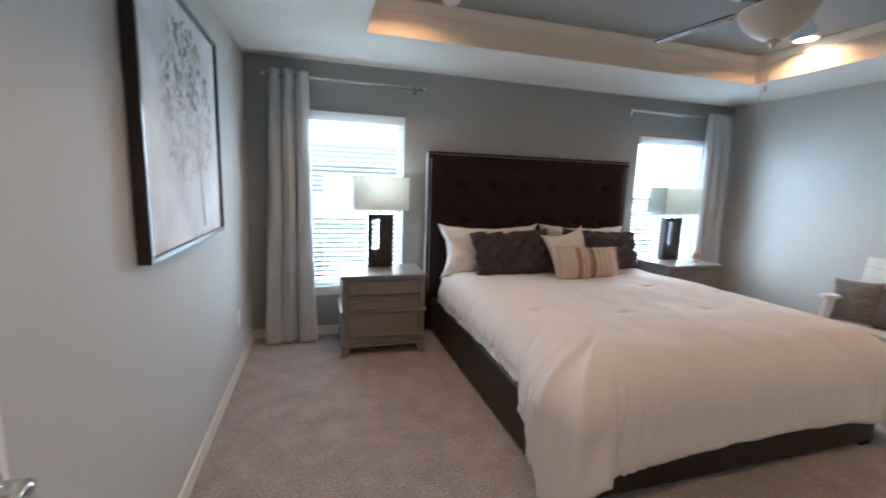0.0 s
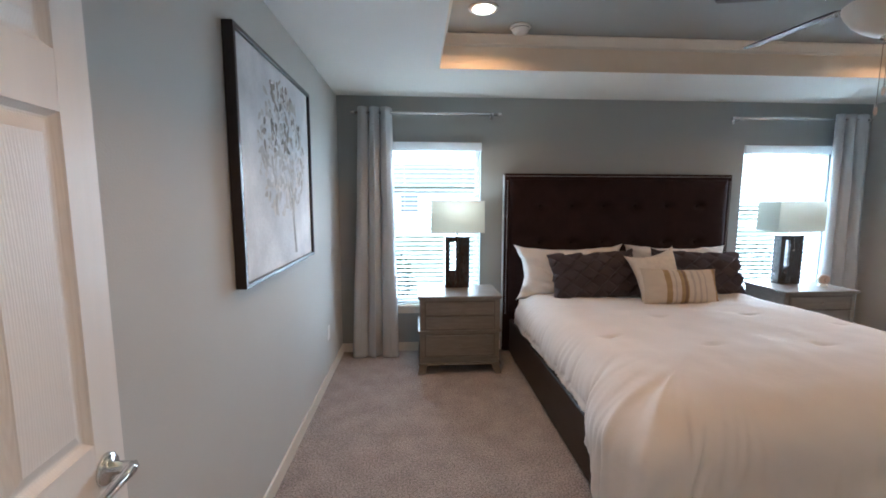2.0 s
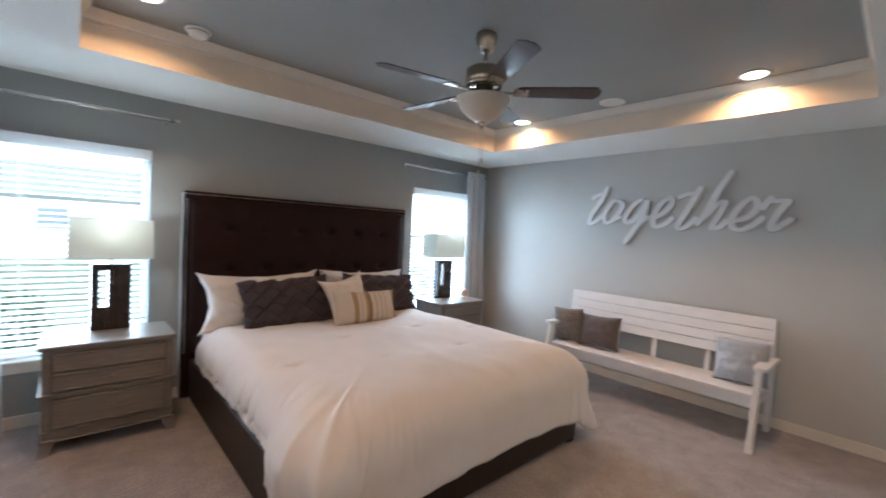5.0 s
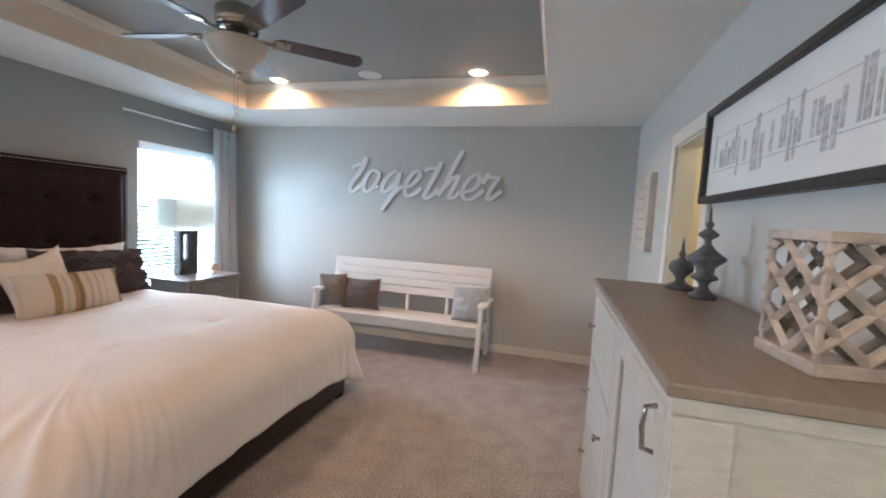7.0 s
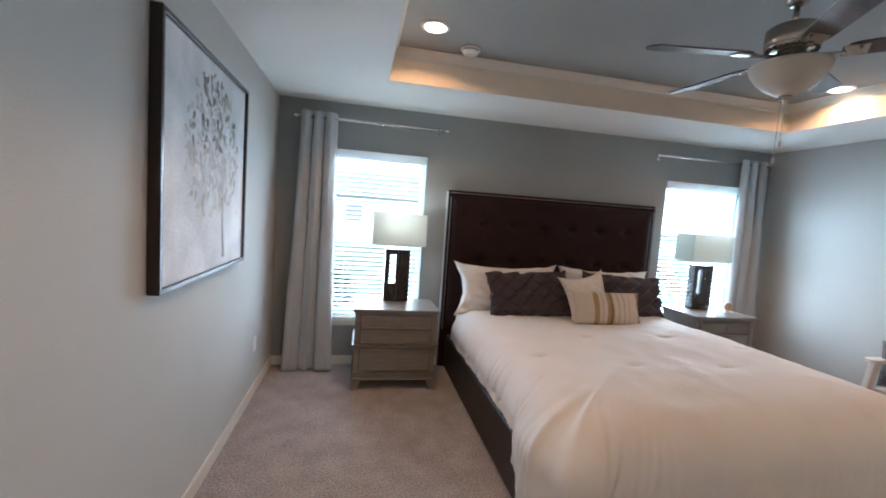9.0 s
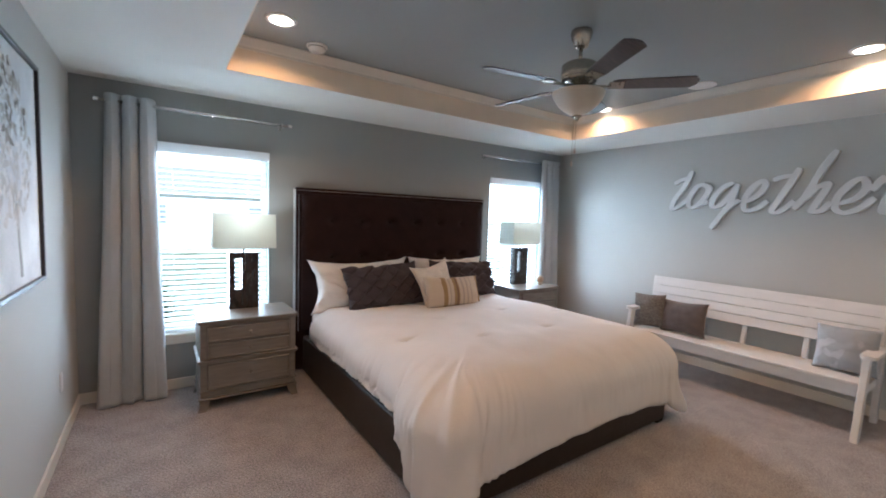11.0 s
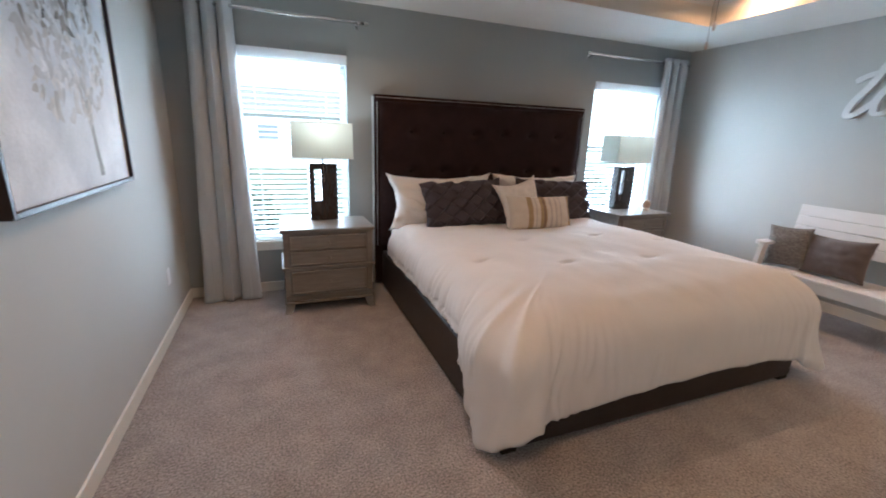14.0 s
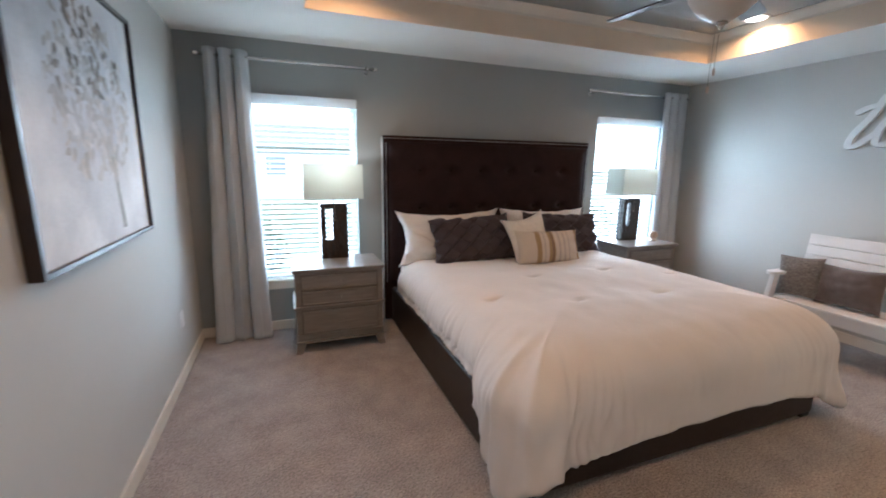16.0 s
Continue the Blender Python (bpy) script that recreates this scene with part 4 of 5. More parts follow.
def pillow_mesh(name, w, h, d, material, nx=36, ny=26, ears=0.02, wrinkle=0.006, seed=1, fold=None, power=0.42, ruffle=0.0):
    """Stuffed cushion lying in the x-y plane, thickness in z."""
    bm = bmesh.new()
    sides = []
    for side in (1, -1):
        rows = []
        for j in range(ny + 1):
            v = -1 + 2 * j / ny
            row = []
            for i in range(nx + 1):
                u = -1 + 2 * i / nx
                px = u * w / 2 * (1 - ears * 2.2 * (1 - v * v))
                py = v * h / 2 * (1 - ears * 2.6 * (1 - u * u))
                if ruffle:
                    px += ruffle * abs(u) ** 6 * noise.noise(Vector((v * 3.6, seed, u)))
                    py += ruffle * abs(v) ** 6 * noise.noise(Vector((u * 4.5, v, seed)))
                th = d / 2 * max(0.0, (1 - u ** 2) * (1 - v ** 2)) ** power
                n = noise.noise(Vector((u * 3 + seed, v * 3, side * 2.0)))
                th += wrinkle * n * (1 if th > 0.01 else 0)
                if fold and th > 0.008:
                    th += fold(px, py)
                row.append((px, py, side * (max(th, 0.0) + 0.002)))
            rows.append(row)
        sides.append(rows)
    top = [[bm.verts.new(c) for c in r] for r in sides[0]]
    bot = [[bm.verts.new(c) for c in r] for r in sides[1]]
    grid_faces(bm, top)
    grid_faces(bm, [r[::-1] for r in bot])
    for i in range(nx):
        bm.faces.new((top[0][i], bot[0][i], bot[0][i + 1], top[0][i + 1]))
        bm.faces.new((top[ny][i], top[ny][i + 1], bot[ny][i + 1], bot[ny][i]))
    for j in range(ny):
        bm.faces.new((top[j][0], top[j + 1][0], bot[j + 1][0], bot[j][0]))
        bm.faces.new((top[j][nx], bot[j][nx], bot[j + 1][nx], top[j + 1][nx]))
    return finish(name, bm, material, True)


def pillow(name, label, m, *args, group="", **kw):
    ob = new(name, pillow_mesh(name, *args, **kw))
    ob.matrix_world = m
    return tagged(ob, label, "pillow", group)


def slept_in(px, py):
    """Soft creases running in from the corners."""
    p = Vector((px * 5 + py * 7, py * 3 - px * 2, 1.7))
    return 0.032 * noise.noise(p) + 0.030 * (0.35 - abs(noise.noise(p * 1.9))) + 0.010 * noise.noise(p * 5.0)


def pintuck(px, py):
    """Diagonal pleats that cross in diamonds."""
    s = 0.165
    a = ((px + py * 1.25) / s) % 1.0
    b = ((px - py * 1.25) / s) % 1.0
    da, db = min(a, 1 - a), min(b, 1 - b)
    odd = (math.floor((px + py * 1.25) / s) + math.floor((px - py * 1.25) / s)) % 2
    slope = a if odd else b
    return 0.042 * slope ** 0.8 * min(1.0, min(da, db) * 8 + 0.15) - 0.016 + 0.010 * noise.noise(Vector((px * 9, py * 9, 2)))


# local x runs along the pillow, local y up its face, local z out towards the foot
def standing(x, y, z, tilt, turn=0, roll=0):
    return pose(x, y, z, 0, 0, turn) @ pose(0, 0, 0, 90 - tilt, 0, 0) @ pose(0, 0, 0, 0, 0, roll)


pillow("bed_pillow", "plump white pillow in a cotton case against the headboard", standing(2.150, -0.275, 0.830, 15, 0, 0.4), 1.04, 0.50, 0.25, M_LINEN,
       group="white sleeping pillows", ears=0.075, wrinkle=0.024, ruffle=0.010, seed=2, nx=64, ny=40, fold=slept_in, power=0.46)
pillow("bed_pillow", "plump white pillow in a cotton case against the headboard", standing(3.185, -0.265, 0.832, 16, 0, -1), 1.00, 0.49, 0.22, M_LINEN,
       group="white sleeping pillows", ears=0.065, wrinkle=0.022, ruffle=0.010, seed=6, nx=64, ny=40, fold=slept_in, power=0.46)
pillow("pintuck_pillow", "charcoal diamond-pintuck pillow leaning on the white pillows", standing(2.316, -0.425, 0.822, 24, 2, 2.5), 0.82, 0.44, 0.17, M_PLUM,
       group="charcoal pintuck pillows", nx=132, ny=72, ears=0.03, wrinkle=0.012, seed=3, fold=pintuck, ruffle=0.016)
pillow("pintuck_pillow", "charcoal diamond-pintuck pillow leaning on the white pillows", standing(3.290, -0.405, 0.830, 22, -3, -2.5), 0.83, 0.42, 0.17, M_PLUM,
       group="charcoal pintuck pillows", nx=132, ny=72, ears=0.03, wrinkle=0.012, seed=9, fold=pintuck, ruffle=0.016)
pillow("throw_pillow", "square cream woven throw pillow between the dark pillows", standing(2.825, -0.550, 0.836, 24, -3, 12), 0.46, 0.46, 0.14, M_CREAM, ears=0.09, wrinkle=0.012, seed=4)
pillow("lumbar_pillow", "small linen lumbar pillow with ochre and brown stripes", standing(2.905, -0.745, 0.776, 22, -2, -1), 0.64, 0.31, 0.15, M_STRIPE, ears=0.03, wrinkle=0.008, seed=5)


# ---------- nightstands and lamps ----------
def nightstand():
    """Origin at the middle of the front foot line, on the carpet; the drawers face -y."""
    n = thing("nightstand", "taupe-grey wooden nightstand with three drawers and flared feet", "nightstand", pose(1.094, -0.600, 0), "pair of nightstands")
    D, HW = 0.470, 0.340
    part("body", boxes((-HW, HW, 0.020, D, 0.100, 0.655, 0.003)), M_NIGHT, n)
    part("top", boxes((-HW - 0.016, HW + 0.016, -0.004, D + 0.006, 0.660, 0.685, 0.006, 2), (-HW - 0.008, HW + 0.008, 0.010, D, 0.652, 0.660, 0.002)), M_NIGHT, n)
    for z0, z1, o in ((0.372, 0.386, 0.018), (0.360, 0.371, 0.010), (0.142, 0.154, 0.010), (0.084, 0.098, 0.014)):
        part("moulding", boxes((-HW - o, HW + o, 0.020 - o, D, z0, z1, 0.004, 2)), M_NIGHT, n)
    for z0, z1 in ((0.522, 0.632), (0.398, 0.508), (0.166, 0.348)):
        # Dark slab behind the drawer; its rim paints in the gap's shade.
        part("gap_shade", boxes((-0.298, 0.298, 0.014, 0.0205, z0 - 0.005, z1 + 0.005)), M_GAP_SHADE, n)
        dr = part("drawer", boxes((-0.292, 0.292, 0.010, 0.019, z0, z1, 0.003)), M_NIGHT, n)
        bead = boxes((-0.290, 0.290, 0.002, 0.010, z1 - 0.012, z1 - 0.002, 0.002), (-0.290, 0.290, 0.002, 0.010, z0 + 0.002, z0 + 0.012, 0.002),
                     (-0.290, -0.280, 0.002, 0.010, z0 + 0.012, z1 - 0.012, 0.002), (0.280, 0.290, 0.002, 0.010, z0 + 0.012, z1 - 0.012, 0.002))
        part("bead", bead, M_NIGHT, dr)
        part("knob", turned([(0.005, 0), (0.005, 0.010), (0.010, 0.014), (0.011, 0.019), (0.007, 0.023), (0.001, 0.024)], 14, pose(0, 0.010, (z0 + z1) / 2, 90, 0, 0)), M_KNOB, dr,
             "small antique nickel knob", smooth=True)
    for sx in (-1, 1):
        for y0, sy in ((0.016, -1), (D - 0.004, 1)):
            bm = bmesh.new()
            prev = None
            for k in range(7):
                z = 0.086 * (1 - k / 6)
                f = (k / 6) ** 1.6
                xo, xi = sx * (HW + 0.004 + 0.016 * f), sx * (HW - 0.062 + 0.030 * f)
                yo, yi = y0 + sy * 0.012 * f, y0 - sy * (0.060 - 0.026 * f)
                ring = [bm.verts.new(p) for p in ((xo, yo, z), (xi, yo, z), (xi, yi, z), (xo, yi, z))]
                if prev:
                    for q in range(4):
                        bm.faces.new((prev[q], prev[(q + 1) % 4], ring[(q + 1) % 4], ring[q]))
                else:
                    bm.faces.new(ring)
                prev = ring
            bm.faces.new(prev[::-1])
            part("leg", bm, M_NIGHT, n)
    return n


ns = nightstand()
copy_thing(ns, pose(4.345, -0.585, 0))


def table_lamp(x, y, z, lit):
    label = "table lamp, rectangular linen shade on slotted dark wood base" + (", lit" if lit else ", unlit")
    t = thing("table_lamp", label, "lamp", pose(x, y, z), "pair of bedside lamps")
    h, w, d = 0.472, 0.112, 0.046
    s0, s1, z0, z1 = -0.070, -0.016, 0.165, 0.425
    bm = boxes((-w, s0, -d, d, 0, h, 0.003), (s1, w, -d, d, 0, h, 0.003), (s0 - 0.004, s1 + 0.004, -d + 0.001, d - 0.001, 0.001, z0), (s0 - 0.004, s1 + 0.004, -d + 0.001, d - 0.001, z1, h - 0.001))
    part("base", bm, M_ESPRESSO, t, "espresso wood block base with a tall slot")
    bm = bmesh.new()
    tube(bm, [(0, 0, h), (0, 0, h + 0.055)], 0.007, 10)
    part("neck", bm, M_NICKEL, t)
    bm = bmesh.new()
    tube(bm, [(0, 0, h + 0.27), (0, 0, h + 0.345)], 0.004, 8)
    part("harp_rod", bm, M_NICKEL, t)
    part("socket", turned([(0.012, h + 0.05), (0.016, h + 0.055), (0.016, h + 0.15), (0.013, h + 0.185)], 14), M_NICKEL, t)
    sx, sy, b0, b1 = 0.236, 0.128, 0.512, 0.792
    bm = bmesh.new()
    th = 0.003
    outer = [(-sx, -sy), (sx, -sy), (sx, sy), (-sx, sy)]
    lo = [bm.verts.new((a, c, b0)) for a, c in outer]
    hi = [bm.verts.new((a * 0.985, c * 0.985, b1)) for a, c in outer]
    lo2 = [bm.verts.new((a - math.copysign(th, a), c - math.copysign(th, c), b0)) for a, c in outer]
    hi2 = [bm.verts.new((a * 0.985 - math.copysign(th, a), c * 0.985 - math.copysign(th, c), b1)) for a, c in outer]
    for k in range(4):
        q = (k + 1) % 4
        bm.faces.new((lo[k], lo[q], hi[q], hi[k]))
        bm.faces.new((lo2[q], lo2[k], hi2[k], hi2[q]))
        bm.faces.new((lo[q], lo[k], lo2[k], lo2[q]))
        bm.faces.new((hi[k], hi[q], hi2[q], hi2[k]))
    sh = part("shade", bm, M_SHADE, t, "off-white linen shade")
    for nm, zz in (("lower_binding", b0 + 0.004), ("upper_binding", b1 - 0.004)):
        bm = bmesh.new()
        k = 1.0 if zz < 0.6 else 0.985
        for a, c, e, g in ((-sx, -sy, sx, -sy), (sx, -sy, sx, sy), (sx, sy, -sx, sy), (-sx, sy, -sx, -sy)):
            tube(bm, [(a * k, c * k, zz), (e * k, g * k, zz)], 0.0035, 6)
        part(nm, bm, M_LINEN, sh)
    bm = bmesh.new()
    tube(bm, [(-sx + 0.01, 0, b1 - 0.012), (sx - 0.01, 0, b1 - 0.012)], 0.002, 6)
    tube(bm, [(0, -sy + 0.01, b1 - 0.012), (0, sy - 0.01, b1 - 0.012)], 0.002, 6)
    part("spider", bm, M_NICKEL, t)
    part("finial", turned([(0.004, b1), (0.009, b1 + 0.008), (0.007, b1 + 0.020), (0.001, b1 + 0.028)], 12), M_NICKEL, t, smooth=True)
    bulb = [(0.002, h + 0.182), (0.018, h + 0.187), (0.028, h + 0.200), (0.031, h + 0.213), (0.028, h + 0.226), (0.018, h + 0.239), (0.002, h + 0.244)]
    part("bulb", turned(bulb, 18), M_BULB if lit else M_PLASTIC, t, "glowing bulb" if lit else "", smooth=True)
    bm = bmesh.new()
    tube(bm, [(0.004, -d - 0.010, h + 0.045), (0.004, -d - 0.012, h - 0.13)], 0.0012, 5)
    pc = part("pull_chain", bm, M_NICKEL, t)
    part("pull_knob", turned([(0.001, 0), (0.004, 0.004), (0.004, 0.016), (0.001, 0.020)], 8, pose(0.004, -d - 0.012, h - 0.15)), M_NICKEL, pc)


table_lamp(1.100, -0.21, 0.685, True)
table_lamp(4.328, -0.21, 0.685, False)


def alarm_clock():
    c = thing("alarm_clock", "small round cream alarm clock on the nightstand", "clock", pose(4.565, -0.365, 0.685, 0, 0, -28))
    part("foot", turned([(0.038, 0.0), (0.040, 0.004), (0.034, 0.018), (0.022, 0.026)], 24), M_CLOCK, c, smooth=True)
    part("case", turned([(0.030, -0.022), (0.046, -0.016), (0.050, 0.0), (0.046, 0.014), (0.040, 0.018)], 32, pose(0, 0, 0.066, 90, 0, 0)), M_CLOCK, c, smooth=True)
    part("ring", turned([(0.034, 0.018), (0.040, 0.018), (0.040, 0.024), (0.034, 0.022)], 32, pose(0, 0, 0.066, 90, 0, 0)), M_COPPER, c, smooth=True)
    part("dial", turned([(0.034, 0.0185), (0.001, 0.0195)], 32, pose(0, 0, 0.066, 90, 0, 0)), M_SIGN, c)
    for a, l in ((40, 0.018), (160, 0.026)):
        part("clock_hand", boxes((-0.0012, 0.0012, -0.0222, -0.0212, 0, l)), M_DARK, c).matrix_basis = pose(0, 0, 0.066, 0, a, 0)


alarm_clock()


# ---------- picture on the west wall ----------
def leafy_dab(bm, y, z, a, l, w, x):
    pts = []
    for k in range(8):
        t = 2 * math.pi * k / 8
        py, pz = l * math.cos(t), w * math.sin(t) * (0.6 + 0.4 * math.cos(t))
        pts.append(bm.verts.new((x, y + py * math.cos(a) - pz * math.sin(a), z + py * math.sin(a) + pz * math.cos(a))))
    bm.faces.new(pts)


def tree_picture():
    """Origin at the wall, middle of the lower edge."""
    rnd = random.Random(11)
    p = thing("framed_picture", "large canvas of a pale grey tree, dark brown frame", "picture", pose(0, -1.725, 1.122))
    hw, ht = 0.560, 1.04
    part("canvas", boxes((0.004, 0.030, -hw + 0.018, hw - 0.018, 0.018, ht - 0.018)), M_PAINTING, p, "white canvas painted with grey washes")
    for n, s in (("side", (0.002, 0.046, -hw, -hw + 0.020, 0, ht, 0.002)), ("side", (0.002, 0.046, hw - 0.020, hw, 0, ht, 0.002)),
                 ("rail", (0.002, 0.046, -hw + 0.020, hw - 0.020, 0, 0.020, 0.002)), ("rail", (0.002, 0.046, -hw + 0.020, hw - 0.020, ht - 0.020, ht, 0.002))):
        part("frame_" + n, boxes(s), M_FRAME, p)
    bm, dk = bmesh.new(), bmesh.new()
    for k in range(430):
        r, a = rnd.random() ** 0.6, rnd.uniform(0, 2 * math.pi)
        y, z = 0.04 + 0.38 * r * math.cos(a), 0.61 + 0.35 * r * math.sin(a)
        if abs(y) > 0.50 or z > 1.0:
            continue
        dark = z > 0.58 and rnd.random() < 0.62 * (1 - 1.5 * abs(y - 0.04)) * min(1.0, (z - 0.5) / 0.25)
        leafy_dab(dk if dark else bm, y, z, rnd.uniform(0.2, 2.9), rnd.uniform(0.014, 0.042), rnd.uniform(0.012, 0.030), 0.0306 + 0.0000012 * k)
    part("pale_leaves", bm, M_DAB, p)["kind"] = "stuff"
    part("dark_leaves", dk, M_DAB_DARK, p)["kind"] = "stuff"
    bm = bmesh.new()

    def limb(pts, w0, w1):
        n = len(pts)
        prev = None
        for k, (y, z) in enumerate(pts):
            w = w0 + (w1 - w0) * k / (n - 1)
            cur = (bm.verts.new((0.0304, y - w, z)), bm.verts.new((0.0304, y + w, z)))
            if prev:
                bm.faces.new((prev[0], prev[1], cur[1], cur[0]))
            prev = cur
    limb([(0.20, 0.06), (0.185, 0.14), (0.17, 0.24), (0.175, 0.32), (0.19, 0.40)], 0.022, 0.012)
    limb([(0.172, 0.28), (0.14, 0.36), (0.09, 0.44), (0.02, 0.52)], 0.012, 0.004)
    limb([(0.178, 0.33), (0.24, 0.42), (0.28, 0.52)], 0.010, 0.004)
    limb([(0.15, 0.34), (0.16, 0.46), (0.15, 0.58)], 0.008, 0.003)
    part("painted_trunk", bm, M_TRUNK, p)


tree_picture()


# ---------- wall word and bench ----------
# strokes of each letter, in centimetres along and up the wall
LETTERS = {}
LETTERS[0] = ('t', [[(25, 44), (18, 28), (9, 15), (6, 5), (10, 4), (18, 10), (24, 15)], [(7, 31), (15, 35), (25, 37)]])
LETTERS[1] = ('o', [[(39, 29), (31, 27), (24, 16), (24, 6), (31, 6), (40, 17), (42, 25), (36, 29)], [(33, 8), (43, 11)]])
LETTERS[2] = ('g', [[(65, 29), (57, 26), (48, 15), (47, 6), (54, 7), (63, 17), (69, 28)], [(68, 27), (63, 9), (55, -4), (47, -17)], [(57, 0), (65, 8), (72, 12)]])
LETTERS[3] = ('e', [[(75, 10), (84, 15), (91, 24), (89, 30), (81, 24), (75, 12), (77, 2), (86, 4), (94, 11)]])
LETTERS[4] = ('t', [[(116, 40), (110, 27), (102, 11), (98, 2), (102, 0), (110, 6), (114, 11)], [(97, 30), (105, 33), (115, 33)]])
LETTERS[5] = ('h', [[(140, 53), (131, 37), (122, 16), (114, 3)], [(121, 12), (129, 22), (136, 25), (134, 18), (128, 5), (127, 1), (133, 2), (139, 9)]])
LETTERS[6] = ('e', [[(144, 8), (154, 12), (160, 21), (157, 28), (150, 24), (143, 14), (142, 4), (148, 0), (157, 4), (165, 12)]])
LETTERS[7] = ('r', [[(163, 18), (167, 25), (170, 29)], [(169, 25), (180, 25), (177, 20), (172, 11), (170, 3), (172, 1), (177, 5), (184, 11)]])


def spline(pts, n=9):
    p = [Vector((*q, 0)) for q in pts]
    p = [2 * p[0] - p[1]] + p + [2 * p[-1] - p[-2]]
    out = []
    for k in range(1, len(p) - 2):
        for j in range(n):
            t = j / n
            a, b, c, d = p[k - 1:k + 3]
            out.append(0.5 * ((2 * b) + (c - a) * t + (2 * a - 5 * b + 4 * c - d) * t * t + (3 * b - a - 3 * c + d) * t ** 3))
    out.append(p[-2])
    return out


def brush(bm, pts, depth):
    """Flat-faced brush stroke lying on the wall, broad on downstrokes."""
    rings = []
    n = len(pts)
    for i, p in enumerate(pts):
        d = (pts[min(i + 1, n - 1)] - pts[max(i - 1, 0)]).normalized()
        side = Vector((-d.y, d.x, 0))
        w = 0.0195 + 0.0105 * abs(d.y) ** 1.3
        w *= min(1.0, 0.70 + min(i, n - 1 - i) * 0.15)
        q = p
        ring = []
        for s, h in ((-1.0, 0.0), (-1.0, 0.78), (-0.86, 1.0), (0.86, 1.0), (1.0, 0.78), (1.0, 0.0)):
            e = q + side * (s * w)
            ring.append(bm.verts.new((-depth * h, -e.x, e.y)))
        rings.append(ring)
        depth += 0.00005
    for a, b in zip(rings, rings[1:]):
        for k in range(6):
            bm.faces.new((a[k], a[(k + 1) % 6], b[(k + 1) % 6], b[k]))
    bm.faces.new(rings[0][::-1])
    bm.faces.new(rings[-1])


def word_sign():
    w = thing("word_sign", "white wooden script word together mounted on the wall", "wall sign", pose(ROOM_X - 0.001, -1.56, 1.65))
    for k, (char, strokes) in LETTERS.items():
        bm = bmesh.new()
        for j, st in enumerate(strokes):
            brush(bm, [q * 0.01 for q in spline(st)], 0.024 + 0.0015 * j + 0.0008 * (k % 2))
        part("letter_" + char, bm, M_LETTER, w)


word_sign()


def bench():
    """Long painted bench against the east wall; origin on the carpet below the middle of its back, facing -x."""
    b = thing("bench", "long white painted wooden bench with slatted back and arms", "bench", pose(5.20, -2.455, 0))
    L = 0.915
    part("seat", boxes((-0.505, -0.10, -L + 0.036, L - 0.036, 0.374, 0.398, 0.006, 2)), M_BENCH, b)
    part("apron", boxes((-0.485, -0.462, -L + 0.036, L - 0.036, 0.285, 0.374, 0.004)), M_BENCH, b)
    part("rear_apron", boxes((-0.135, -0.115, -L + 0.036, L - 0.036, 0.295, 0.374, 0.004)), M_BENCH, b)
    lean = pose(-0.118, 0, 0.390, 0, 9, 0)
    for z0, z1 in ((0.185, 0.268), (0.274, 0.357), (0.363, 0.446), (0.452, 0.545)):
        bm = bmesh.new()
        box(bm, -0.020, 0.0, -L, L, z0, z1, 0.004, 2, m=lean)
        part("back_slat", bm, M_BENCH, b)
    for y in (-0.46, 0.0, 0.46):
        bm = bmesh.new()
        box(bm, 0.001, 0.028, y - 0.020, y + 0.020, -0.09, 0.500, 0.003, m=lean)
        part("back_post", bm, M_BENCH, b)
    for s in (-1, 1):
        y0, y1 = s * (L - 0.036), s * (L + 0.006)
        bm = bmesh.new()
        vs = box(bm, -0.545, -0.475, y0, y1, 0.0, 0.590, 0.004)
        for v in vs:
            v.co.x += 0.13 * (v.co.z / 0.590) - 0.10
        part("front_leg", bm, M_BENCH, b)
        bm = bmesh.new()
        vs = box(bm, -0.075, -0.010, y0, y1, 0.0, 0.900, 0.004)
        for v in vs:
            z = v.co.z
            v.co.x += -0.105 * z / 0.40 if z < 0.40 else -0.105 + 0.135 * (z - 0.40) / 0.50
        part("rear_leg", bm, M_BENCH, b)
        bm = bmesh.new()
        yc = s * (L - 0.005)
        n = 14
        outline = [(-0.05, yc - 0.045), (-0.05, yc + 0.045)]
        outline += [(-0.50 - 0.045 * math.sin(math.pi * k / n), yc + 0.045 * math.cos(math.pi * k / n)) for k in range(n + 1)]
        lo = [bm.verts.new((x, y, 0.590)) for x, y in outline]
        hi = [bm.verts.new((x, y, 0.616)) for x, y in outline]
        bm.faces.new(lo[::-1])
        bm.faces.new(hi)
        for k in range(len(lo)):
            q = (k + 1) % len(lo)
            bm.faces.new((lo[k], lo[q], hi[q], hi[k]))
        part("arm", bm, M_BENCH, b)
        part("side_rail", boxes((-0.46, -0.12, s * (L - 0.034), s * (L - 0.012), 0.300, 0.370, 0.003)), M_BENCH, b)


bench()


# cushions on the bench lean against the slats, faces towards -x
def bench_cushion(y, z, tilt, turn=0, roll=0, x=4.90):
    return pose(x, y, z, 0, 0, -90 + turn) @ pose(0, 0, 0, 90 - tilt, 0, 0) @ pose(0, 0, 0, 0, 0, roll)


pillow("knit_pillow", "grey knitted square cushion at the end of the bench", bench_cushion(-1.655, 0.578, 8, 14, 3, 4.880), 0.31, 0.36, 0.15, M_KNIT, ears=0.03, wrinkle=0.008, seed=12)
pillow("plush_pillow", "taupe plush cushion leaning on the bench back", bench_cushion(-1.990, 0.566, 12, -4, 3, 4.915), 0.45, 0.34, 0.17, M_TAUPE, ears=0.04, wrinkle=0.010, seed=13)
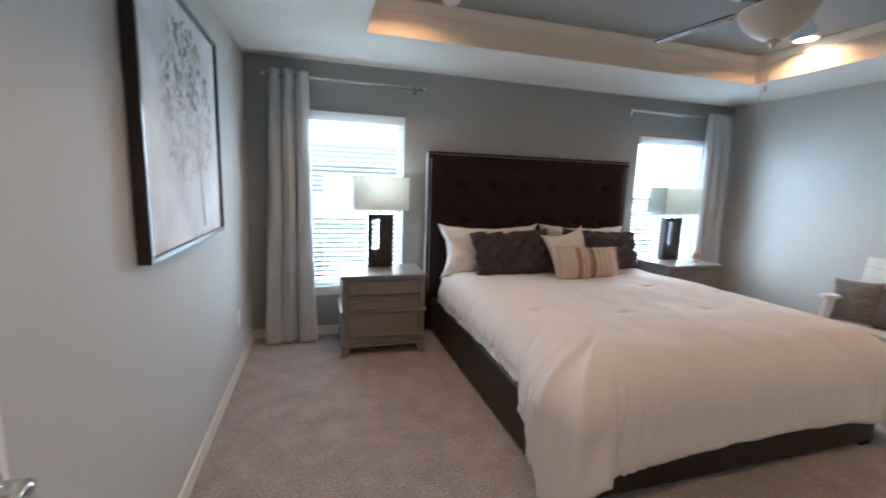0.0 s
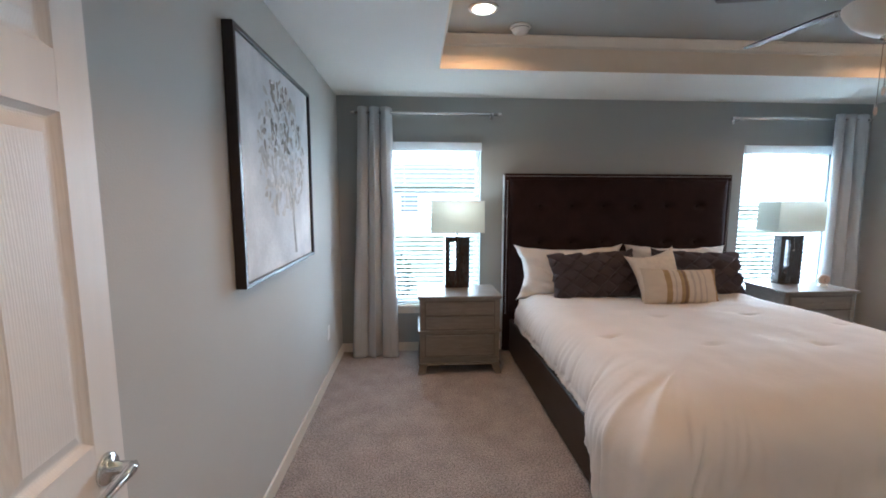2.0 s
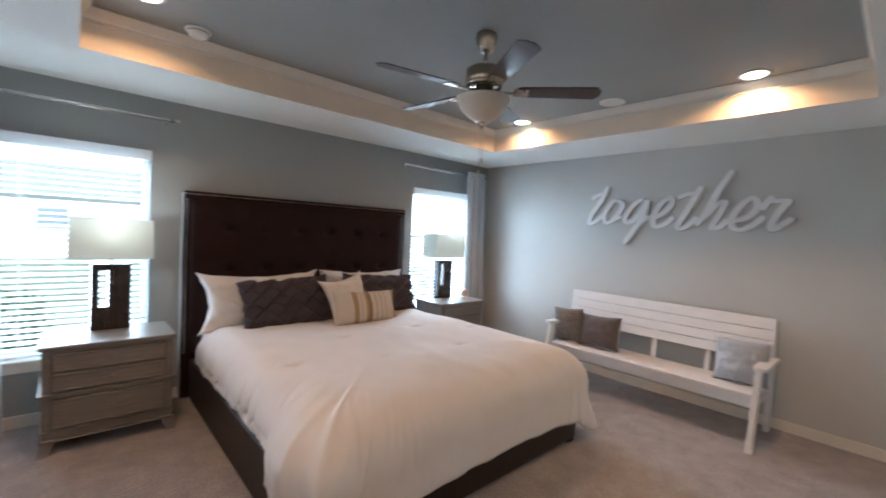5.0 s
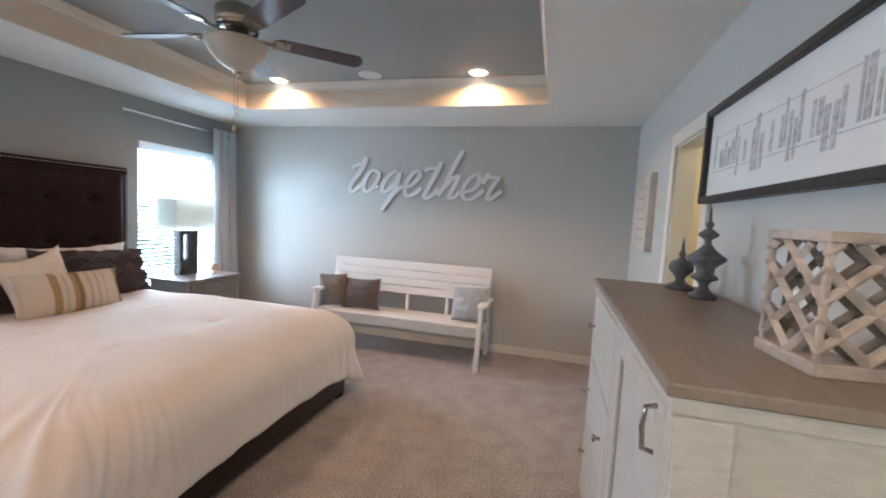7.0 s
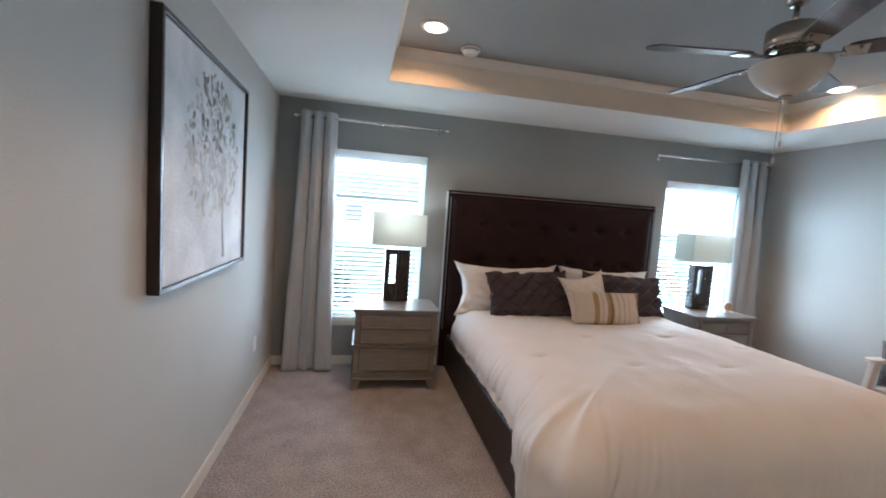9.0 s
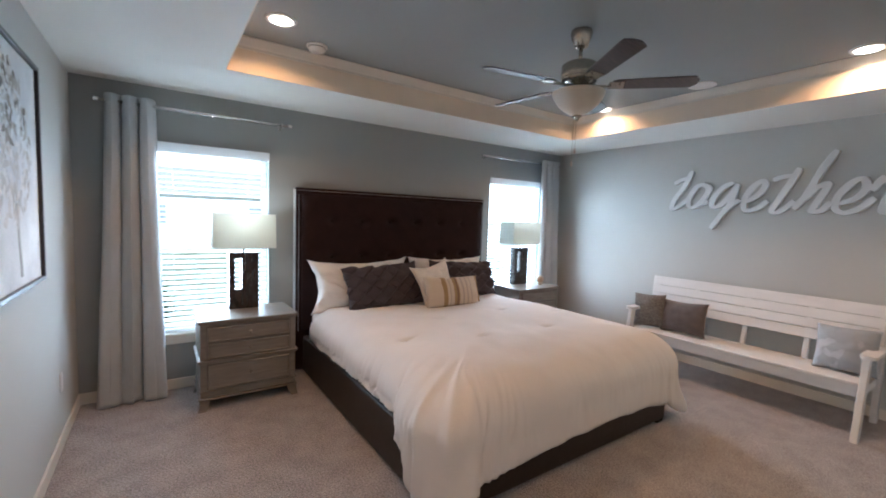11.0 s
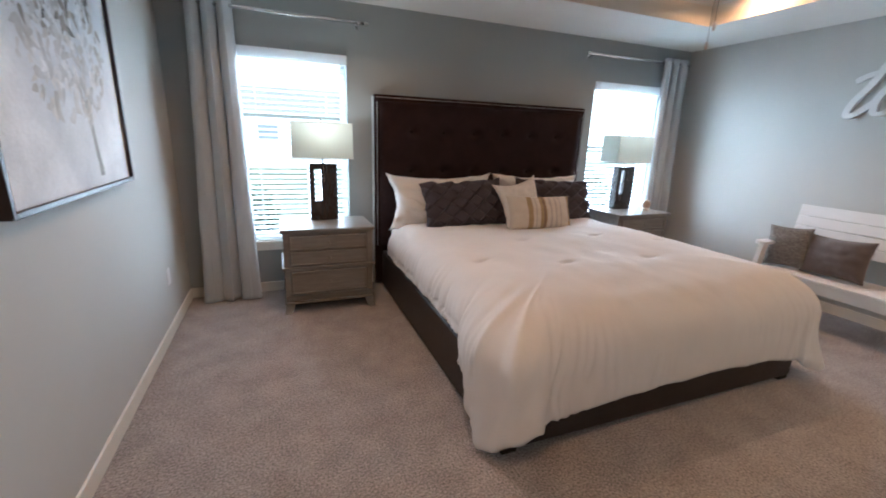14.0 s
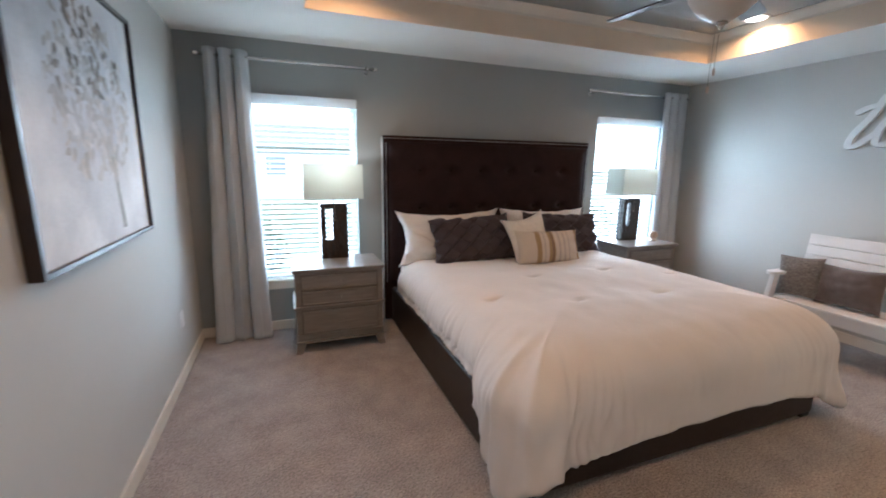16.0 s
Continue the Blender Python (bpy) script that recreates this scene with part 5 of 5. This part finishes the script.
pillow("herringbone_pillow", "pale blue-grey herringbone cushion beside the bench arm", bench_cushion(-3.195, 0.575, 16, -4, 3, 4.950), 0.38, 0.36, 0.18, M_HERRING, ears=0.03, wrinkle=0.010, seed=14)


# ---------- chest and what stands on it ----------
def chest():
    c = thing("door_chest", "tall whitewashed grey chest with door, drawers and taupe top", "chest", pose(1.625, -4.216, 0))
    L, D, H = 1.45, 0.475, 1.182
    part("top", boxes((-0.012, L + 0.012, -D - 0.004, 0.014, H - 0.028, H, 0.005, 2)), M_CHESTTOP, c, "taupe wooden top")
    part("body", boxes((0.0, L, -D, -0.022, 0.10, H - 0.028, 0.003)), M_CHEST, c)
    part("cornice", boxes((-0.006, L + 0.006, -D, 0.004, H - 0.062, H - 0.028, 0.006, 2)), M_CHEST, c)
    for x0, x1 in ((0.0, 0.035), (0.655, 0.70), (L - 0.035, L)):
        part("stile", boxes((x0, x1, -0.022, 0.0, 0.10, H - 0.062, 0.003)), M_CHEST, c)
    part("plinth", boxes((0.0, L, -0.022, 0.002, 0.06, 0.125, 0.003)), M_CHEST, c)
    # end panel
    for y0, y1, z0, z1 in ((-0.10, -0.004, 0.10, H - 0.062), (-D, -D + 0.09, 0.10, H - 0.062)):
        part("end_stile", boxes((-0.010, 0.0, y0, y1, z0, z1, 0.003)), M_CHEST, c)
    part("end_rail", boxes((-0.010, 0.0, -D + 0.09, -0.10, 0.10, 0.20, 0.003)), M_CHEST, c)
    # door with raised frame
    bm = boxes((0.042, 0.648, -0.020, -0.012, 0.13, H - 0.07), (0.042, 0.112, -0.012, 0.0, 0.13, H - 0.07, 0.003), (0.578, 0.648, -0.012, 0.0, 0.13, H - 0.07, 0.003),
               (0.112, 0.578, -0.012, 0.0, 0.13, 0.20, 0.003), (0.112, 0.578, -0.012, 0.0, H - 0.14, H - 0.07, 0.003))
    d = part("door", bm, M_CHEST, c)
    bm = bmesh.new()
    tube(bm, [(0.098, 0.0, 0.992), (0.098, 0.022, 0.997), (0.098, 0.026, 1.042), (0.098, 0.022, 1.087), (0.098, 0.0, 1.092)], 0.006, 8)
    part("handle", bm, M_NICKEL, d, "dark nickel bar handle", smooth=True)
    for k in range(3):
        z0 = 0.132 + 0.328 * k
        z1 = min(z0 + 0.321, H - 0.07)
        # Dark backing whose visible rim stands for shade around the drawer.
        part("gap_shade", boxes((0.704, L - 0.038, -0.021, -0.016, z0 - 0.003, z1 + 0.003)), M_GAP_SHADE, c)
        dr = part("drawer", boxes((0.710, L - 0.044, -0.016, 0.0, z0 + 0.004, z1 - 0.004, 0.004)), M_CHEST, c)
        for x in ((1.36, 0.86) if k == 1 else (1.36,)):
            part("knob", turned([(0.007, 0), (0.006, 0.014), (0.015, 0.020), (0.016, 0.026), (0.010, 0.031), (0.001, 0.032)], 14, pose(x, 0, (z0 + z1) / 2, -90, 0, 0)), M_NICKEL, dr,
                 "nickel knob", smooth=True)
    for x in (0.04, L - 0.04):
        for y in (-0.045, -D + 0.045):
            part("foot", boxes((x - 0.035, x + 0.035, y - 0.035, y + 0.035, 0.0, 0.10, 0.005)), M_CHEST, c)


chest()

tall = [(0.062, 0.0), (0.064, 0.012), (0.054, 0.020), (0.030, 0.034), (0.020, 0.055), (0.034, 0.072), (0.060, 0.082), (0.062, 0.090), (0.040, 0.104), (0.044, 0.130), (0.086, 0.160),
        (0.088, 0.172), (0.060, 0.188), (0.036, 0.206), (0.016, 0.226), (0.016, 0.244), (0.044, 0.260), (0.046, 0.268), (0.026, 0.282), (0.010, 0.292), (0.018, 0.302), (0.019, 0.312),
        (0.008, 0.322), (0.006, 0.350), (0.001, 0.392)]
short = [(0.060, 0.0), (0.062, 0.010), (0.050, 0.018), (0.024, 0.030), (0.018, 0.046), (0.030, 0.060), (0.052, 0.082), (0.054, 0.098), (0.042, 0.118), (0.018, 0.128), (0.012, 0.140),
         (0.016, 0.152), (0.008, 0.166), (0.006, 0.190), (0.001, 0.222)]
solid("finial_ornament", turned(tall, 30), M_FINIAL, "tall weathered slate-grey turned finial on the chest", "ornament", group="finials", smooth=True, m=pose(2.70, -4.585, 1.182) @ Matrix.Diagonal((0.80, 0.80, 0.98, 1)))
solid("finial_ornament", turned(short, 30), M_FINIAL, "short weathered slate-grey turned finial on the chest", "ornament", group="finials", smooth=True, m=pose(2.93, -4.56, 1.182) @ Matrix.Diagonal((0.98, 0.98, 1.08, 1)))


def lantern():
    """Square lattice candle holder of weathered wood."""
    t = thing("lattice_lantern", "weathered whitewashed wooden lattice lantern with mirrored sides", "lantern", pose(1.870, -4.58, 1.182, 0, 0, 6))
    h, w = 0.288, 0.094
    part("base", boxes((-w - 0.006, w + 0.006, -w - 0.006, w + 0.006, 0, 0.028, 0.003)), M_LATTICE, t)
    part("cap", boxes((-w - 0.004, w + 0.004, -w - 0.004, w + 0.004, h - 0.022, h, 0.003)), M_LATTICE, t)
    part("mirror_core", boxes((-w + 0.026, w - 0.026, -w + 0.026, w - 0.026, 0.028, h - 0.022)), M_MIRROR, t, "mirrored core")
    for a in range(4):
        bm = bmesh.new()
        box(bm, -w, -w + 0.012, -w, -w + 0.012, 0.028, h - 0.022, 0.002)
        for k in range(-1, 3):
            for s in (-1, 1):
                z = 0.045 + 0.098 * k
                p0, p1 = Vector((-w, -w + 0.006, z + (0 if s > 0 else 0.17))), Vector((w, -w + 0.006, z + (0.17 if s > 0 else 0)))
                lo, hi = 0.030, h - 0.024
                d = p1 - p0
                ts = [0.0, 1.0]
                for lim in (lo, hi):
                    t0 = (lim - p0.z) / d.z
                    if (d.z > 0) == (lim == lo):
                        ts[0] = max(ts[0], t0)
                    else:
                        ts[1] = min(ts[1], t0)
                if ts[1] - ts[0] > 0.08:
                    tube(bm, [p0 + d * ts[0], p0 + d * ts[1]], 0.0105, 4)
        bmesh.ops.transform(bm, matrix=pose(0, 0, 0, 0, 0, 90 * a), verts=bm.verts)
        part("lattice_side", bm, M_LATTICE, t)


lantern()


# ---------- south wall: sign, canvas, doorway ----------
def wall_script():
    s = thing("framed_sign", "white sign with grey lettering in a wide black frame", "wall sign", pose(2.472, FRONT_Y, 1.591))
    hw, h = 0.69, 0.452
    part("board", boxes((-hw + 0.02, hw - 0.02, 0.004, 0.030, 0.02, h - 0.02)), M_SIGN, s)
    for sp4 in ((-hw, -hw + 0.032, 0.002, 0.055, 0, h, 0.003), (hw - 0.032, hw, 0.002, 0.055, 0, h, 0.003), (-hw + 0.032, hw - 0.032, 0.002, 0.055, 0, 0.032, 0.003),
                (-hw + 0.032, hw - 0.032, 0.002, 0.055, h - 0.032, h, 0.003)):
        part("frame_bar", boxes(sp4), M_BLACK, s)
    rnd = random.Random(4)
    x = hw - 0.10
    while x > -hw + 0.12:
        w = rnd.uniform(0.012, 0.028)
        z0, z1 = 0.155 - rnd.choice((0, 0, 0.05)), 0.235 + rnd.choice((0, 0.03, 0.08))
        part("lettering_bar", boxes((x - w, x, 0.0302, 0.0318, z0, z1)), M_INK, s)
        x -= w + rnd.choice((0.008, 0.012, 0.014, 0.05))
    part("rule_line", boxes((-hw + 0.06, hw - 0.06, 0.0301, 0.0312, 0.140, 0.144)), M_INK, s)
    part("rule_line", boxes((-hw + 0.06, hw - 0.06, 0.0301, 0.0312, 0.300, 0.303)), M_INK, s)


wall_script()

cv = thing("small_canvas", "small deep-edged grey canvas print with faint lettering", "picture", pose(4.60, FRONT_Y, 1.268))
part("canvas", boxes((-0.25, 0.25, 0.002, 0.055, 0, 0.62, 0.004)), M_CANVAS, cv)
for k in range(6):
    part("lettering_bar", boxes((-0.19 + 0.02 * (k % 2), 0.19 - 0.03 * (k % 3), 0.0552, 0.0566, 0.08 + 0.085 * k, 0.100 + 0.085 * k)), M_FAINT, cv)

CW = 0.085
cas = thing("door_1", "cream cased doorway opening into a warmly lit room", "doorway", pose(0, FRONT_Y, 0), kind="structure")
part("casing", boxes((DX0 - CW, DX0, 0.0, 0.018, 0, DZ + CW, 0.004)), M_TRIM, cas)
part("casing", boxes((DX1, DX1 + CW, 0.0, 0.018, 0, DZ + CW, 0.004)), M_TRIM, cas)
part("head_casing", boxes((DX0, DX1, 0.0, 0.0175, DZ, DZ + CW, 0.004)), M_TRIM, cas)
part("jamb", boxes((DX0 - 0.001, DX0 + 0.015, -0.122, -0.001, 0, DZ)), M_TRIM, cas)
part("jamb", boxes((DX1 - 0.015, DX1 + 0.001, -0.122, -0.001, 0, DZ)), M_TRIM, cas)
part("head_jamb", boxes((DX0 + 0.015, DX1 - 0.015, -0.122, -0.001, DZ - 0.015, DZ)), M_TRIM, cas)


# ---------- entry door ----------
def entry_door():
    """Six-panel leaf; local x from the hinge to the latch edge, local -y is the face towards the room."""
    hinge, edge = Vector((0.160, -3.772, 0)), Vector((0.091, -3.086, 0))
    ang = math.degrees(math.atan2(edge.y - hinge.y, edge.x - hinge.x))
    d = thing("door_2", "white six-panel entry door standing open, satin lever handle", "door", pose(hinge.x, hinge.y, 0.012, 0, 0, ang), kind="structure")
    W, H, T = 0.69, 2.03, 0.035
    st, mid = 0.090, 0.107
    pw = (W - 2 * st - mid) / 2
    xs = ((st, st + pw), (st + pw + mid, W - st))
    zs = ((0.215, 0.812), (0.992, 1.628), (1.735, 1.945))
    specs = [(0, st, 0, T, 0, H, 0.0015), (W - st, W, 0, T, 0, H, 0.0015), (st + pw, st + pw + mid, 0, T, 0.0, H)]
    zz = [0.0] + [q for p in zs for q in p] + [H]
    for x0, x1 in xs:
        for k in range(0, len(zz), 2):
            specs.append((x0, x1, 0, T, zz[k], zz[k + 1]))
    part("leaf", boxes(*specs), M_DOOR, d)
    for x0, x1 in xs:
        for z0, z1 in zs:
            bm = bmesh.new()
            prof = [(0.0, 0.0), (0.002, -0.004), (0.007, -0.009), (0.011, -0.0125), (0.016, -0.0135), (0.020, -0.0125), (0.040, -0.003), (0.042, -0.0015)]
            rings = []
            for inset, dep in prof:
                rings.append([bm.verts.new((x0 + inset, -dep, z0 + inset)), bm.verts.new((x1 - inset, -dep, z0 + inset)),
                              bm.verts.new((x1 - inset, -dep, z1 - inset)), bm.verts.new((x0 + inset, -dep, z1 - inset))])
            for a, b in zip(rings, rings[1:]):
                for k in range(4):
                    bm.faces.new((a[k], a[(k + 1) % 4], b[(k + 1) % 4], b[k]))
            bm.faces.new(rings[-1])
            back = [bm.verts.new((v.co.x, T - 0.002, v.co.z)) for v in rings[0]]
            for k in range(4):
                bm.faces.new((rings[0][k], rings[0][(k + 1) % 4], back[(k + 1) % 4], back[k]))
            bm.faces.new(back[::-1])
            part("panel", bm, M_DOORPANEL, d)
    for sgn, y in ((-1, 0.0), (1, T)):
        m = pose(W - 0.062, y, 0.924, 90 if sgn < 0 else -90, 0, 0)
        h = part("lever_handle", turned([(0.033, 0.0), (0.033, 0.004), (0.028, 0.009), (0.014, 0.012), (0.012, 0.045), (0.0125, 0.052)], 26, m), M_CHROME, d, "satin chrome lever handle", smooth=True)
        bm = bmesh.new()
        yy = y + sgn * 0.050
        pts = [(W - 0.062, yy, 0.926), (W - 0.080, yy + sgn * 0.004, 0.928), (W - 0.110, yy + sgn * 0.002, 0.926), (W - 0.150, yy - sgn * 0.004, 0.919), (W - 0.172, yy - sgn * 0.006, 0.915)]
        tube(bm, pts, [0.011, 0.012, 0.0105, 0.009, 0.006], 10)
        part("lever", bm, M_CHROME, h, smooth=True)
    part("latch_plate", boxes((W - 0.0005, W + 0.0015, 0.006, 0.029, 0.895, 0.955)), M_NICKEL, d)
    for z in (0.20, 1.0, 1.80):
        bm = bmesh.new()
        tube(bm, [(-0.004, -0.004, z), (-0.004, -0.004, z + 0.09)], 0.006, 8)
        part("hinge", bm, M_NICKEL, d)


entry_door()

o = thing("wall_outlet", "white duplex outlet low on the wall", "outlet", pose(0.0, -0.62, 0.40))
part("plate", boxes((0.0, 0.006, -0.036, 0.036, -0.058, 0.058, 0.002)), M_PLASTIC, o)
for z in (-0.022, 0.022):
    part("socket", boxes((0.006, 0.008, -0.015, 0.015, z - 0.014, z + 0.014, 0.001)), M_PLASTIC, o)

bl = thing("ceiling_globe", "plain round ceiling light in the adjoining room", "ceiling light", pose(3.6, -5.6, SOFFIT))
part("globe", turned([(0.10, 0.0), (0.10, -0.02), (0.13, -0.05), (0.10, -0.11), (0.01, -0.13)], 24), M_CAN, bl, smooth=True)
# Added globe at the place of the unseen hallway fill.
bl2 = thing("ceiling_globe", "added round ceiling light in the unseen hallway", "ceiling light", pose(-0.7, -4.3, SOFFIT))
part("globe", turned([(0.10, 0.0), (0.10, -0.02), (0.13, -0.05), (0.10, -0.11), (0.01, -0.13)], 24), M_CAN, bl2, smooth=True)


# ---------- outdoors ----------
# Glowing slab added behind the house for the blown-out sky and extra daylight.
solid("backdrop", boxes((-180, 180, 150, 150.5, -0.45, 85)), M_SKY_GLOW, "glowing white panel standing in for the overexposed sky", "sky", "structure")
solid("ground", boxes((-60, 60, 0.2, 160, -0.6, -0.45)), M_GRASS, "mown lawn outside the windows", "lawn", "structure")


def neighbour_house():
    h = thing("house", "pale sided neighbouring house across the lawn", "house", pose(1.5, 20, -0.45))
    part("wall", boxes((-9, 9, 0, 8, 0, 2.7)), M_SIDING, h)
    bm = bmesh.new()
    a = [bm.verts.new(p) for p in ((-9.4, -0.4, 2.7), (9.4, -0.4, 2.7), (9.4, 8.4, 2.7), (-9.4, 8.4, 2.7), (-9.4, 4, 4.3), (9.4, 4, 4.3))]
    for f in ((0, 1, 5, 4), (2, 3, 4, 5), (0, 4, 3), (1, 2, 5), (0, 3, 2, 1)):
        bm.faces.new([a[k] for k in f])
    part("roof", bm, M_ROOF, h)
    for x in (-5.2, -1.2, 3.4, 6.6):
        w = part("window", boxes((x - 0.55, x + 0.55, -0.05, -0.001, 1.2, 2.3)), M_VINYL, h)
        part("pane", boxes((x - 0.47, x + 0.47, -0.058, -0.051, 1.28, 2.22)), M_FARGLASS, w)
    bm = bmesh.new()
    for k in range(13):
        box(bm, -9, 9, -0.018, -0.001, 0.2 * k, 0.2 * k + 0.18)
    part("siding_boards", bm, M_SIDING, h)


neighbour_house()


def shrub(x, y, s, seed):
    rnd = random.Random(seed)
    t = thing("shrub", "rounded green garden shrub outside the window", "shrub", pose(x, y, -0.45), "shrubs")
    bm = bmesh.new()
    for k in range(7):
        a = k * 0.9
        tube(bm, [(0, 0, 0), (0.15 * s * math.cos(a), 0.15 * s * math.sin(a), 0.35 * s), (0.38 * s * math.cos(a), 0.38 * s * math.sin(a), 0.75 * s)], [0.02, 0.014, 0.006], 5)
    part("branches", bm, M_TRUNK, t)
    bm = bmesh.new()
    for k in range(900):
        d = Vector((rnd.gauss(0, 1), rnd.gauss(0, 1), rnd.gauss(0, 1))).normalized() * (0.45 + 0.55 * rnd.random() ** 0.5) * s * 0.62
        c = Vector((0, 0, 0.55 * s)) + Vector((d.x * 1.2, d.y * 1.2, d.z * 0.85)) * (1 + 0.25 * noise.noise(d * 3))
        if c.z < 0.05:
            continue
        q = Euler((rnd.uniform(0, 6), rnd.uniform(0, 6), rnd.uniform(0, 6))).to_matrix()
        l = 0.055 * s
        bm.faces.new([bm.verts.new(c + q @ Vector(p)) for p in ((-l, 0, 0), (0, -l * 0.45, 0.004), (l, 0, 0), (0, l * 0.45, 0.004))])
    part("crown", bm, M_LEAF, t)["kind"] = "stuff"


shrub(0.1, 3.6, 0.95, 1)
shrub(-1.2, 3.9, 1.0, 2)
shrub(5.9, 3.8, 0.9, 3)
shrub(7.4, 4.2, 1.0, 4)
